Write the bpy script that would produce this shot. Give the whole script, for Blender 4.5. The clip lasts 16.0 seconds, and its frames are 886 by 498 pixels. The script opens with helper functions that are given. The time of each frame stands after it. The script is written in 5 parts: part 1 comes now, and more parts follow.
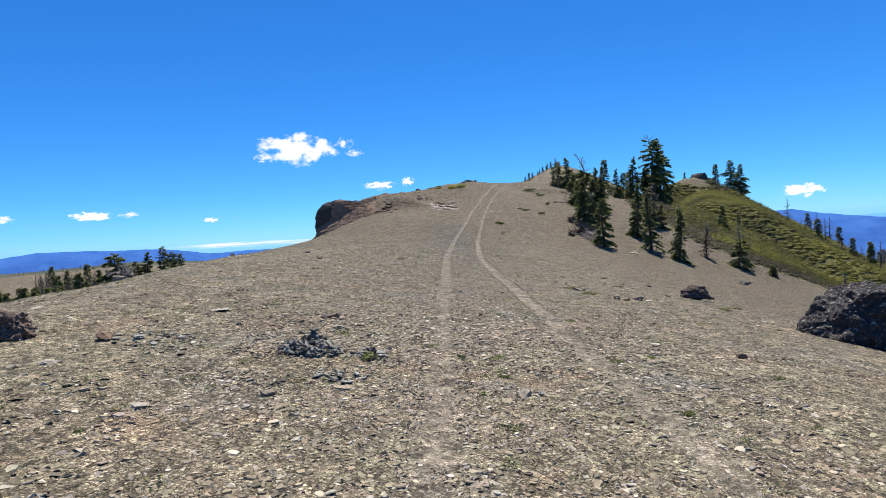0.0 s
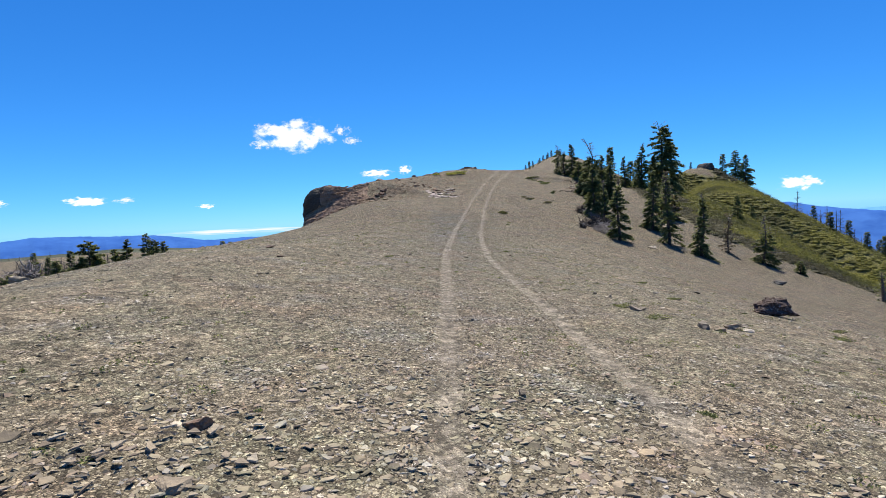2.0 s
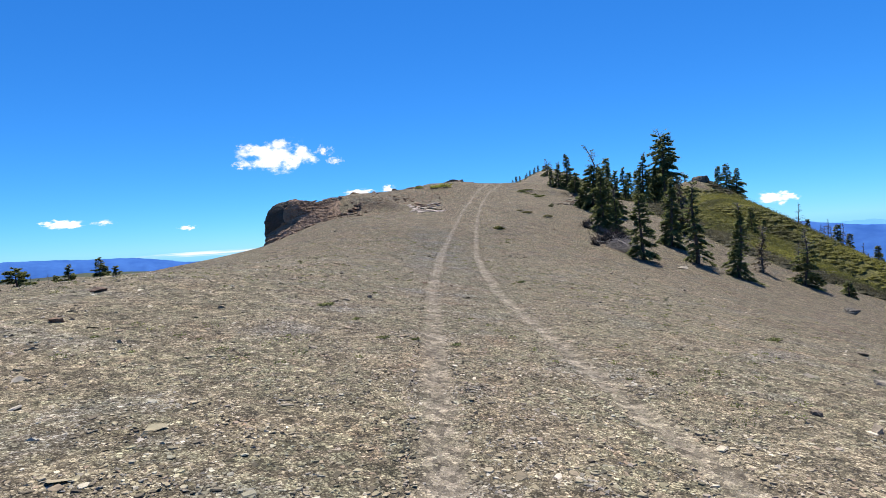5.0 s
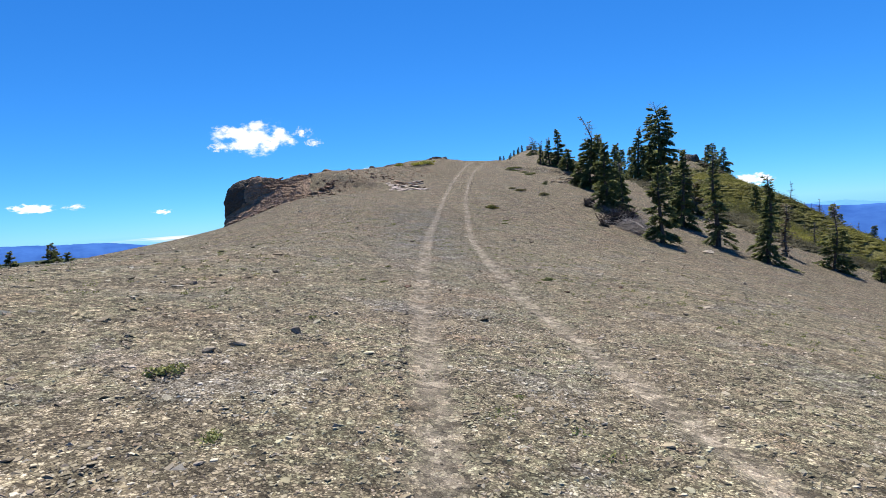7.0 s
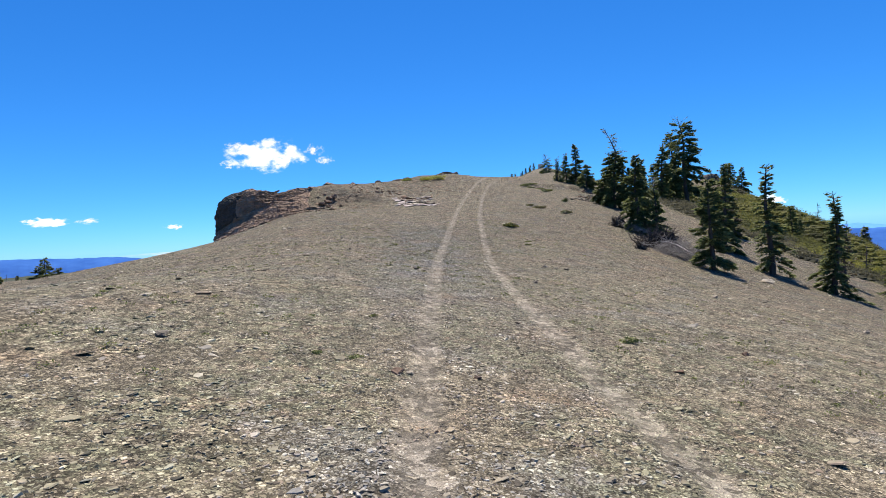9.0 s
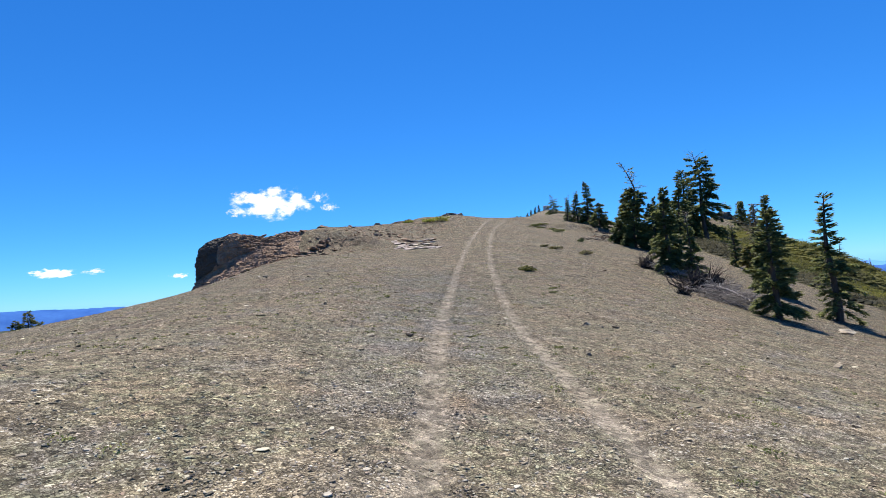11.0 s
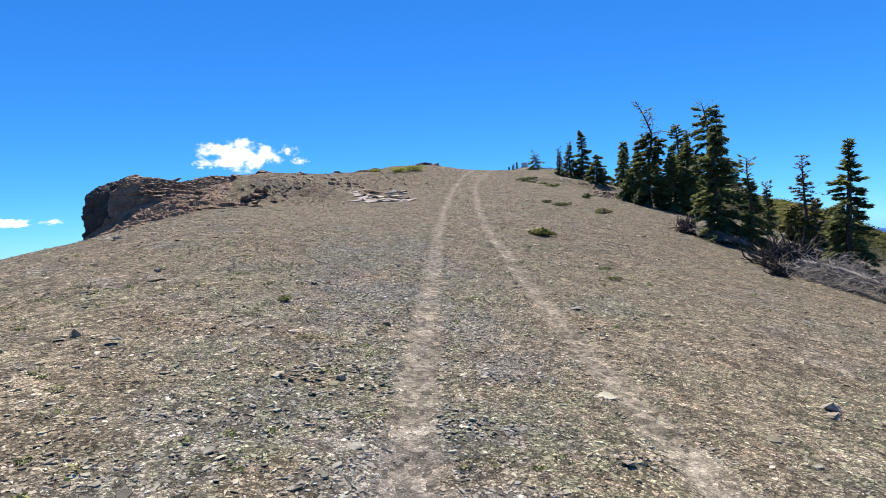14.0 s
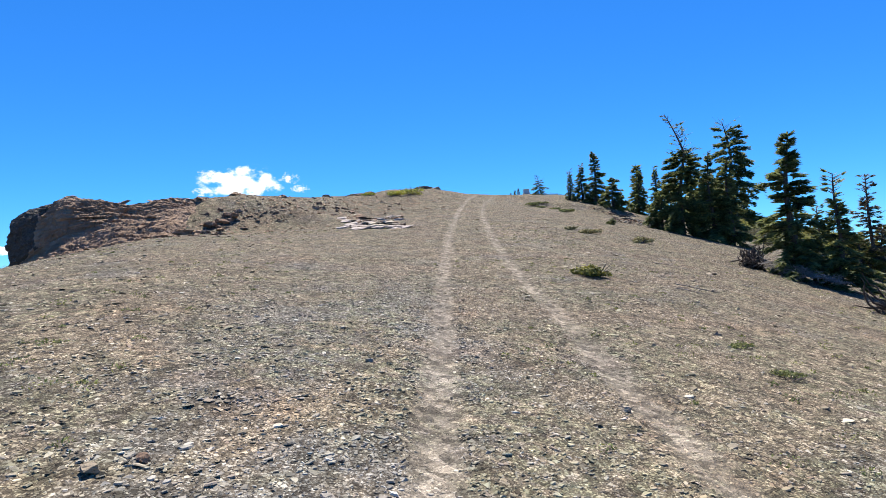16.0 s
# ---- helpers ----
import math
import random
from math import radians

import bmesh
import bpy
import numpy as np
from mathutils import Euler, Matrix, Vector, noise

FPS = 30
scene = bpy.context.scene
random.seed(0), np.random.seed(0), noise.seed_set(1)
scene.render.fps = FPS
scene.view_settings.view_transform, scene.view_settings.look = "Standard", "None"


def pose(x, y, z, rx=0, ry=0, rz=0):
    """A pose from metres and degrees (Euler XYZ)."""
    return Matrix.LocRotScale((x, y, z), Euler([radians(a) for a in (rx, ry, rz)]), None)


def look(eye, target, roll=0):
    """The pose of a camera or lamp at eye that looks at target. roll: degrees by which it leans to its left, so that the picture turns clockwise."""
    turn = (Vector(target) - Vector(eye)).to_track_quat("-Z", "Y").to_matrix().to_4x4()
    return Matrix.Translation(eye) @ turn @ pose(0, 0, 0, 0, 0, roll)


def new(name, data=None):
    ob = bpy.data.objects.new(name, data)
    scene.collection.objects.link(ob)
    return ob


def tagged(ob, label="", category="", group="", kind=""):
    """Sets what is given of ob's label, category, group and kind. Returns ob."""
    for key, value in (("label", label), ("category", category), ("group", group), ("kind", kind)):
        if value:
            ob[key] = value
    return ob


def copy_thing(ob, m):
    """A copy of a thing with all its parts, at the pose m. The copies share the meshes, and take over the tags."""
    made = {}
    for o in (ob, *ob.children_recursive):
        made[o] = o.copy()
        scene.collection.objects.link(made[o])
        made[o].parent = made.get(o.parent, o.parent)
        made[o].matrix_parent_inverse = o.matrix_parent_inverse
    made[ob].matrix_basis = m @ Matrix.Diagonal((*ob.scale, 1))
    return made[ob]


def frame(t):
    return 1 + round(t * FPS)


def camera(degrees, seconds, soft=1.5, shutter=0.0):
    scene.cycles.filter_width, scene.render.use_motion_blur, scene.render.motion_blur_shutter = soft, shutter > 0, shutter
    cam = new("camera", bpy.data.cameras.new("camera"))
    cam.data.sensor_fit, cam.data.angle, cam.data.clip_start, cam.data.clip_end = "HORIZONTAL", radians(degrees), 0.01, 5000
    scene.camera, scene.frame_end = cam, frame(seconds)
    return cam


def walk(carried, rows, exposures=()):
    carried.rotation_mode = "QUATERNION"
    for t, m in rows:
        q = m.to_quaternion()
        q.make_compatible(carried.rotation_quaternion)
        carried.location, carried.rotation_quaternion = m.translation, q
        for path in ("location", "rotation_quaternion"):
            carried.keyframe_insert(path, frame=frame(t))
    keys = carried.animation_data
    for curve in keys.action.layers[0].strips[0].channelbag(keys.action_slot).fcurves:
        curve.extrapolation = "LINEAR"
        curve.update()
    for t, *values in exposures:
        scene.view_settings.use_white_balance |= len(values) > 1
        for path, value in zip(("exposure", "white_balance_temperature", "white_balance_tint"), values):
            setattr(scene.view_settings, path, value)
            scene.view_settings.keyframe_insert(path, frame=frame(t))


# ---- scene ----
cam = camera(78.5, 16.0, soft=0.8)
PATH = [
    (0, (0.047, -0.508, 1.544), (0.025, 1.49, 1.469), -3.2),
    (0.5, (0.003, 0.887, 1.558), (0.004, 2.884, 1.45), -3.3),
    (1, (-0.036, 2.168, 1.598), (-0.044, 4.165, 1.487), -3.5),
    (1.5, (-0.04, 3.445, 1.606), (-0.045, 5.442, 1.491), -3.4),
    (2, (-0.087, 4.802, 1.596), (-0.099, 6.798, 1.48), -2.6),
    (2.5, (-0.097, 6.307, 1.614), (-0.117, 8.305, 1.529), -1.7),
    (3, (-0.089, 7.862, 1.621), (-0.098, 9.861, 1.553), -1.5),
    (3.5, (-0.09, 9.43, 1.602), (-0.087, 11.429, 1.547), -2.2),
    (4, (-0.078, 10.913, 1.572), (-0.061, 12.912, 1.521), -2.7),
    (4.2, (-0.07, 11.473, 1.565), (-0.05, 13.473, 1.518), -3.1),
    (6.3, (-0.236, 18.185, 1.337), (-0.134, 20.181, 1.242), -3.5),
    (6.5, (-0.241, 18.758, 1.345), (-0.134, 20.752, 1.237), -3.8),
    (7, (-0.196, 20.158, 1.339), (-0.082, 22.151, 1.221), -3.6),
    (7.5, (-0.133, 21.54, 1.322), (0.006, 23.533, 1.219), -3.3),
    (8, (-0.07, 22.744, 1.336), (0.066, 24.737, 1.254), -2.9),
    (8.5, (-0.05, 23.924, 1.358), (0.056, 25.921, 1.297), -3.0),
    (9, (-0.043, 25.046, 1.385), (0.043, 27.044, 1.336), -2.9),
    (9.5, (-0.048, 26.166, 1.417), (0.016, 28.164, 1.362), -2.8),
    (10, (-0.041, 27.214, 1.425), (0.013, 29.212, 1.375), -3.1),
    (10.2, (-0.01, 27.661, 1.435), (0.038, 29.66, 1.418), -3.2),
    (12.3, (0.337, 34.356, 1.605), (0.523, 36.339, 1.781), -4.4),
    (12.5, (0.326, 35.025, 1.608), (0.532, 37.012, 1.702), -3.8),
    (13, (0.337, 36.69, 1.639), (0.549, 38.679, 1.598), -3.7),
    (13.5, (0.406, 38.223, 1.731), (0.614, 40.211, 1.665), -3.1),
    (14, (0.509, 39.688, 1.843), (0.681, 41.68, 1.797), -2.8),
    (14.5, (0.6, 41.169, 1.948), (0.783, 43.16, 1.931), -2.8),
    (15, (0.681, 42.52, 2.016), (0.861, 44.512, 2.02), -3.1),
    (15.5, (0.75, 43.946, 2.116), (0.923, 45.938, 2.147), -3.0),
    (16, (0.842, 45.321, 2.195), (1.021, 47.312, 2.249), -2.8),
]
EXPOSURES = [(0.0, 0.67), (4.0, 0.72), (10.0, 0.77), (13.0, 0.83), (14.0, 0.87), (14.5, 0.94), (15.0, 0.87), (15.5, 0.99), (16.0, 1.03)]
walk(cam, [(t, look(eye, target, roll)) for t, eye, target, roll in PATH], EXPOSURES)

# ---- sky, sun ----
SUN_AZ, SUN_EL = 5.0, 63.0          # degrees clockwise from +y, degrees up
world = bpy.data.worlds.new("World")
scene.world = world
world.use_nodes = True
wn = world.node_tree
wn.nodes.clear()
w_sky = wn.nodes.new("ShaderNodeTexSky")
w_sky.sky_type = "NISHITA"
w_sky.sun_disc = False
w_sky.sun_elevation = radians(SUN_EL)
w_sky.sun_rotation = radians(SUN_AZ)
w_sky.altitude = 2200
w_sky.air_density, w_sky.dust_density, w_sky.ozone_density = 0.9, 0.0, 4.0
w_bg = wn.nodes.new("ShaderNodeBackground")
w_bg.inputs["Strength"].default_value = 0.089
w_out = wn.nodes.new("ShaderNodeOutputWorld")
# deep mountain blue: each channel of the sky graded on its own
w_sep, w_com = wn.nodes.new("ShaderNodeSeparateColor"), wn.nodes.new("ShaderNodeCombineColor")
wn.links.new(w_sky.outputs[0], w_sep.inputs[0])
for _i, (_power, _gain) in enumerate(((1.3, 0.167), (0.95, 0.721), (0.78, 1.65))):
    w_pow, w_mul = wn.nodes.new("ShaderNodeMath"), wn.nodes.new("ShaderNodeMath")
    w_pow.operation, w_mul.operation = "POWER", "MULTIPLY"
    w_pow.inputs[1].default_value, w_mul.inputs[1].default_value = _power, _gain
    wn.links.new(w_sep.outputs[_i], w_pow.inputs[0])
    wn.links.new(w_pow.outputs[0], w_mul.inputs[0])
    wn.links.new(w_mul.outputs[0], w_com.inputs[_i])
wn.links.new(w_com.outputs[0], w_bg.inputs["Color"])
wn.links.new(w_bg.outputs[0], w_out.inputs["Surface"])
sun_data = bpy.data.lights.new("sun", "SUN")
sun_data.energy, sun_data.angle, sun_data.color = 5.0, radians(0.55), (1.0, 0.94, 0.84)
sun = new("sun", sun_data)
_a, _e = radians(SUN_AZ), radians(SUN_EL)
sun.matrix_world = look((200 * math.sin(_a) * math.cos(_e), 200 * math.cos(_a) * math.cos(_e), 200 * math.sin(_e)), (0, 0, 0))

# ---- materials ----


class Nodes:
    """A small builder for node materials."""

    def __init__(self, name):
        self.m = bpy.data.materials.new(name)
        self.m.use_nodes = True
        self.t = self.m.node_tree
        self.t.nodes.clear()
        self.out = self.t.nodes.new("ShaderNodeOutputMaterial")
        self.coord = None

    def node(self, kind, props=None, **inputs):
        n = self.t.nodes.new(kind)
        for k, v in (props or {}).items():
            setattr(n, k, v)
        for k, v in inputs.items():
            self.put(n.inputs[k.replace("_", " ")], v)
        return n

    def put(self, socket, v):
        if isinstance(v, bpy.types.NodeSocket):
            self.t.links.new(v, socket)
        else:
            socket.default_value = v

    def pos(self):
        if self.coord is None:
            self.coord = self.node("ShaderNodeNewGeometry").outputs["Position"]
        return self.coord

    def local(self):
        return self.node("ShaderNodeTexCoord").outputs["Object"]

    def noise(self, scale, detail=4.0, rough=0.6, at=None):
        n = self.node("ShaderNodeTexNoise", Vector=at or self.pos(), Scale=scale, Detail=detail, Roughness=rough)
        return n.outputs["Fac"]

    def voronoi(self, scale, feature="F1", out="Distance", at=None):
        return self.node("ShaderNodeTexVoronoi", {"feature": feature}, Vector=at or self.pos(), Scale=scale).outputs[out]

    def math(self, op, a, b=0.0, c=0.0):
        n = self.t.nodes.new("ShaderNodeMath")
        n.operation = op
        for s, v in zip(n.inputs, (a, b, c)):
            self.put(s, v)
        return n.outputs[0]

    def span(self, v, lo, hi, to_lo=0.0, to_hi=1.0, smooth=True):
        n = self.t.nodes.new("ShaderNodeMapRange")
        n.interpolation_type = "SMOOTHSTEP" if smooth else "LINEAR"
        for s, x in zip(n.inputs, (v, lo, hi, to_lo, to_hi)):
            self.put(s, x)
        return n.outputs[0]

    def ramp(self, v, stops):
        n = self.t.nodes.new("ShaderNodeValToRGB")
        e = n.color_ramp.elements
        while len(e) < len(stops):
            e.new(0.5)
        for el, (p, c) in zip(e, stops):
            el.position, el.color = p, (*c, 1)
        self.put(n.inputs[0], v)
        return n.outputs[0]

    def mix(self, f, a, b, blend="MIX"):
        n = self.node("ShaderNodeMix", {"data_type": "RGBA", "blend_type": blend})
        for s, x in zip((n.inputs[0], n.inputs[6], n.inputs[7]), (f, a, b)):
            self.put(s, (*x, 1) if isinstance(x, tuple) and len(x) == 3 else x)
        return n.outputs[2]

    def bump(self, h, strength, distance):
        return self.node("ShaderNodeBump", Height=h, Strength=strength, Distance=distance).outputs[0]

    def end(self, color, rough=0.85, normal=None, spec=0.3, trans=0.0):
        b = self.node("ShaderNodeBsdfPrincipled")
        self.put(b.inputs["Base Color"], (*color, 1) if isinstance(color, tuple) else color)
        self.put(b.inputs["Roughness"], rough)
        b.inputs["Specular IOR Level"].default_value = spec
        if normal is not None:
            self.put(b.inputs["Normal"], normal)
        surf = b.outputs[0]
        if trans:
            t = self.node("ShaderNodeBsdfTranslucent")
            self.put(t.inputs["Color"], (*color, 1) if isinstance(color, tuple) else color)
            surf = self.node("ShaderNodeMixShader", Fac=trans).outputs[0]
            mixer = surf.node
            self.t.links.new(b.outputs[0], mixer.inputs[1])
            self.t.links.new(t.outputs[0], mixer.inputs[2])
        self.t.links.new(surf, self.out.inputs["Surface"])
        return self.m


def patches(n, stone, r):
    """Tints a stone colour by the patches of grey, rosy and mossy gravel that it lies in."""
    at = n.node("ShaderNodeVectorMath", {"operation": "MULTIPLY"})
    n.put(at.inputs[0], n.pos())
    at.inputs[1].default_value = (1.0, 1.0, 0.0)
    at = at.outputs[0]
    grey = n.span(n.math("ADD", n.noise(0.55, 5.0, 0.6, at), n.math("MULTIPLY", r, 0.10)), 0.59, 0.72, 0.0, 0.55)
    rose = n.span(n.math("ADD", n.noise(0.9, 4.0, 0.6, n.node("ShaderNodeMapping", Vector=at, Location=(31.0, 7.0, 0.0)).outputs[0]), n.math("MULTIPLY", r, 0.12)), 0.62, 0.72, 0.0, 0.40)
    moss = n.math("MULTIPLY", n.span(n.noise(0.5, 5.0, 0.6, n.node("ShaderNodeMapping", Vector=at, Location=(3.0, 57.0, 0.0)).outputs[0]), 0.38, 0.58), n.span(n.noise(6.0, 4.0, 0.6, at), 0.38, 0.60, 0.0, 0.50))
    xyz = n.node("ShaderNodeSeparateXYZ", Vector=at)
    band = n.math("MULTIPLY", n.span(n.math("ABSOLUTE", n.math("SUBTRACT", xyz.outputs[0], 0.3)), 0.7, 2.6, 1.0, 0.0), n.math("MULTIPLY", n.span(xyz.outputs[1], 30.0, 40.0), n.span(xyz.outputs[1], 52.0, 60.0, 1.0, 0.0)))
    grey = n.math("MAXIMUM", grey, n.math("MULTIPLY", band, n.span(n.noise(0.8, 5.0, 0.65, at), 0.40, 0.58, 0.0, 0.7)))
    bw = n.node("ShaderNodeRGBToBW", Color=stone).outputs[0]
    col = n.mix(grey, stone, n.mix(1.0, (1.0, 0.985, 0.93), n.node("ShaderNodeCombineColor", Red=bw, Green=bw, Blue=bw).outputs[0], "MULTIPLY"))
    col = n.mix(rose, col, n.mix(1.0, col, (1.12, 0.90, 0.80), "MULTIPLY"))
    moss = n.math("MULTIPLY", moss, n.span(xyz.outputs[1], 8.0, 30.0, 1.0, 1.4))
    return n.mix(moss, col, n.mix(1.0, (0.94, 0.94, 0.58), n.node("ShaderNodeCombineColor", Red=bw, Green=bw, Blue=bw).outputs[0], "MULTIPLY"))


def facets(n, scale, at):
    """Cells of broken stone: (random value, distance from the middle, height of a tilted face)."""
    v = n.node("ShaderNodeTexVoronoi", {"feature": "F1", "distance": "MANHATTAN"}, Vector=at, Scale=scale)
    d = n.node("ShaderNodeVectorMath", {"operation": "SUBTRACT"})
    n.put(d.inputs[0], at)
    n.put(d.inputs[1], v.outputs["Position"])
    c = n.node("ShaderNodeVectorMath", {"operation": "SUBTRACT"})
    n.put(c.inputs[0], v.outputs["Color"])
    c.inputs[1].default_value = (0.5, 0.5, 0.5)
    dot = n.node("ShaderNodeVectorMath", {"operation": "DOT_PRODUCT"})
    n.put(dot.inputs[0], d.outputs[0])
    n.put(dot.inputs[1], c.outputs[0])
    r = n.node("ShaderNodeSeparateColor", Color=v.outputs["Color"]).outputs
    high = n.math("ADD", n.math("MULTIPLY", dot.outputs["Value"], 1.15 * scale), n.math("MULTIPLY", r[2], 0.55))
    return r[0], v.outputs["Distance"], n.math("MULTIPLY", high, 1.0 / scale)


def ground_material():
    n = Nodes("gravel_ground")
    sep = n.node("ShaderNodeSeparateXYZ", Vector=n.pos())
    x, y = sep.outputs[0], sep.outputs[1]
    warp = n.node("ShaderNodeVectorMath", {"operation": "MULTIPLY_ADD"})
    n.put(warp.inputs[0], n.node("ShaderNodeTexNoise", Vector=n.pos(), Scale=22.0, Detail=2.0).outputs["Color"])
    warp.inputs[1].default_value = (0.03, 0.03, 0.03)
    n.put(warp.inputs[2], n.pos())
    bent = warp.outputs[0]
    va, da, ha = facets(n, 27.0, bent)
    vb, db, hb = facets(n, 58.0, bent)
    big = n.math("GREATER_THAN", n.math("ADD", va, n.math("MULTIPLY", n.noise(0.8, 4.0), 1.2)), 1.02)
    big = n.math("MULTIPLY", big, n.math("LESS_THAN", da, 0.72))
    pick = lambda a, b: n.math("ADD", n.math("MULTIPLY", big, a), n.math("MULTIPLY", n.math("SUBTRACT", 1.0, big), b))
    chip_v, flat = pick(n.math("FRACT", n.math("MULTIPLY", va, 7.3)), vb), pick(n.span(da, 0.76, 0.60), n.span(db, 0.90, 0.55))
    fine = n.voronoi(130.0)
    tan = n.ramp(chip_v, [(0.0, (0.047, 0.039, 0.028)), (0.25, (0.156, 0.132, 0.087)), (0.6, (0.262, 0.219, 0.150)), (0.85, (0.345, 0.294, 0.208)), (1.0, (0.440, 0.385, 0.290))])
    brown = n.ramp(chip_v, [(0.0, (0.049, 0.036, 0.027)), (0.3, (0.137, 0.107, 0.074)), (0.7, (0.243, 0.195, 0.136)), (1.0, (0.405, 0.340, 0.252))])
    upper = n.span(n.math("ADD", y, n.math("MULTIPLY", n.noise(0.09, 3.0), 40.0)), 48.0, 76.0)
    right = n.span(n.math("ADD", x, n.math("MULTIPLY", n.noise(0.13, 3.0), 16.0)), 13.0, 24.0)
    col = n.mix(n.math("MAXIMUM", upper, right), tan, brown)
    col = patches(n, col, chip_v)
    tr = n.node("ShaderNodeAttribute", {"attribute_name": "track"}).outputs["Fac"]
    tr = n.math("MULTIPLY", tr, n.span(n.noise(2.2, 7.0, 0.75), 0.32, 0.66, 0.26, 0.74))
    # gaps between chips: brown soil, with their shade darkened into the same colour
    soil_shade = n.math("MULTIPLY", n.math("SUBTRACT", 1.0, flat), 0.75)
    col = n.mix(soil_shade, col, (0.060, 0.047, 0.033))
    dust = n.mix(n.span(fine, 0.1, 0.7), (0.335, 0.296, 0.242), (0.226, 0.194, 0.158))
    col = n.mix(tr, col, dust)
    far = n.node("ShaderNodeAttribute", {"attribute_name": "forest"}).outputs["Fac"]
    wood = n.ramp(n.noise(0.03, 8.0), [(0.3, (0.02, 0.035, 0.025)), (0.55, (0.045, 0.065, 0.04)), (0.75, (0.17, 0.145, 0.10))])
    col = n.mix(far, col, wood)
    scrub = n.node("ShaderNodeAttribute", {"attribute_name": "scrub"}).outputs["Fac"]
    col = n.mix(n.math("MULTIPLY", scrub, 0.85), col, n.ramp(n.noise(0.25, 6.0), [(0.35, (0.085, 0.086, 0.030)), (0.65, (0.170, 0.162, 0.045))]))
    col = n.mix(1.0, col, n.ramp(n.noise(1.1, 6.0), [(0.3, (0.78, 0.78, 0.78)), (0.7, (1.12, 1.1, 1.06))]), "MULTIPLY")
    for size, lo, hi in ((13.0, 0.50, 1.50), (4.5, 0.74, 1.27)):
        cell = n.node("ShaderNodeSeparateColor", Color=n.voronoi(size, out="Color", at=bent)).outputs[1]
        tone = n.span(cell, 0.0, 1.0, lo, hi, False)
        tone = n.span(far, 0.0, 1.0, tone, 1.0)
        col = n.mix(1.0, col, n.node("ShaderNodeCombineColor", Red=tone, Green=tone, Blue=tone).outputs[0], "MULTIPLY")
    rel = n.math("MULTIPLY", pick(n.math("ADD", ha, 0.012), hb), n.math("ADD", n.math("MULTIPLY", flat, 0.6), 0.4))
    rel = n.math("MULTIPLY", rel, n.span(tr, 0.0, 1.0, 1.0, 0.8))
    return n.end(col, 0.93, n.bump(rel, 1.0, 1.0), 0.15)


def stone_material(name, stops, bump=0.01, per="island", speck=0.0, tint=False):
    n = Nodes(name)
    if per == "island":
        r = n.node("ShaderNodeNewGeometry").outputs["Random Per Island"]
    else:
        r = n.node("ShaderNodeObjectInfo").outputs["Random"]
    col = n.ramp(r, stops)
    if tint:
        col = patches(n, col, r)
    col = n.mix(1.0, col, n.ramp(n.noise(9.0, 6.0), [(0.28, (0.6, 0.6, 0.62)), (0.72, (1.25, 1.22, 1.15))]), "MULTIPLY")
    rel = n.noise(30.0, 6.0)
    if speck:
        col = n.mix(n.span(n.noise(11.0, 6.0, 0.7), 0.56, 0.66, 0.0, speck), col, (0.45, 0.42, 0.37))
        rel = n.math("ADD", rel, n.math("MULTIPLY", n.voronoi(7.0, "DISTANCE_TO_EDGE"), 2.0))
    return n.end(col, 0.88, n.bump(rel, 0.8, bump), 0.3)


def cliff_material(name="outcrop_rock", tint=(1.0, 1.0, 1.0)):
    n = Nodes(name)
    v = n.noise(0.55, 8.0, 0.65)
    col = n.ramp(v, [(0.25, (0.099, 0.068, 0.047)), (0.5, (0.220, 0.152, 0.101)), (0.75, (0.350, 0.258, 0.183))])
    col = n.mix(n.span(n.noise(2.2, 6.0), 0.52, 0.68, 0.0, 0.7), col, (0.30, 0.21, 0.14))
    col = n.mix(n.span(n.noise(5.0, 6.0), 0.6, 0.7, 0.0, 0.5), col, (0.36, 0.33, 0.28))
    col = n.mix(1.0, col, tint, "MULTIPLY")
    rel = n.math("ADD", n.noise(4.0, 8.0, 0.7), n.math("MULTIPLY", n.voronoi(2.6, "DISTANCE_TO_EDGE"), 1.2))
    return n.end(col, 0.92, n.bump(rel, 0.9, 0.18), 0.2)


def foliage_material(name, stops, rough=0.7, trans=0.18):
    n = Nodes(name)
    r = n.node("ShaderNodeNewGeometry").outputs["Random Per Island"]
    col = n.ramp(r, stops)
    col = n.mix(1.0, col, n.ramp(n.noise(0.9, 3.0), [(0.3, (0.72, 0.75, 0.7)), (0.7, (1.2, 1.18, 1.05))]), "MULTIPLY")
    return n.end(col, rough, None, 0.25, trans)


def scrub_material(name, stops):
    """Leaves whose shade drifts from patch to patch over the slope."""
    n = Nodes(name)
    r = n.node("ShaderNodeNewGeometry").outputs["Random Per Island"]
    v = n.math("ADD", n.math("MULTIPLY", r, 0.30), n.math("ADD", n.span(n.noise(0.10, 5.0, 0.6), 0.36, 0.64, 0.0, 0.60, False), n.span(n.noise(0.9, 3.0), 0.34, 0.66, -0.12, 0.24, False)))
    return n.end(n.ramp(v, stops), 0.7, None, 0.2, 0.5)


def bark_material(name, a, b):
    n = Nodes(name)
    at = n.node("ShaderNodeMapping", Vector=n.local(), Scale=(14.0, 14.0, 2.5)).outputs[0]
    v = n.noise(1.0, 6.0, 0.65, at)
    return n.end(n.ramp(v, [(0.3, a), (0.7, b)]), 0.9, n.bump(v, 0.8, 0.03), 0.2)


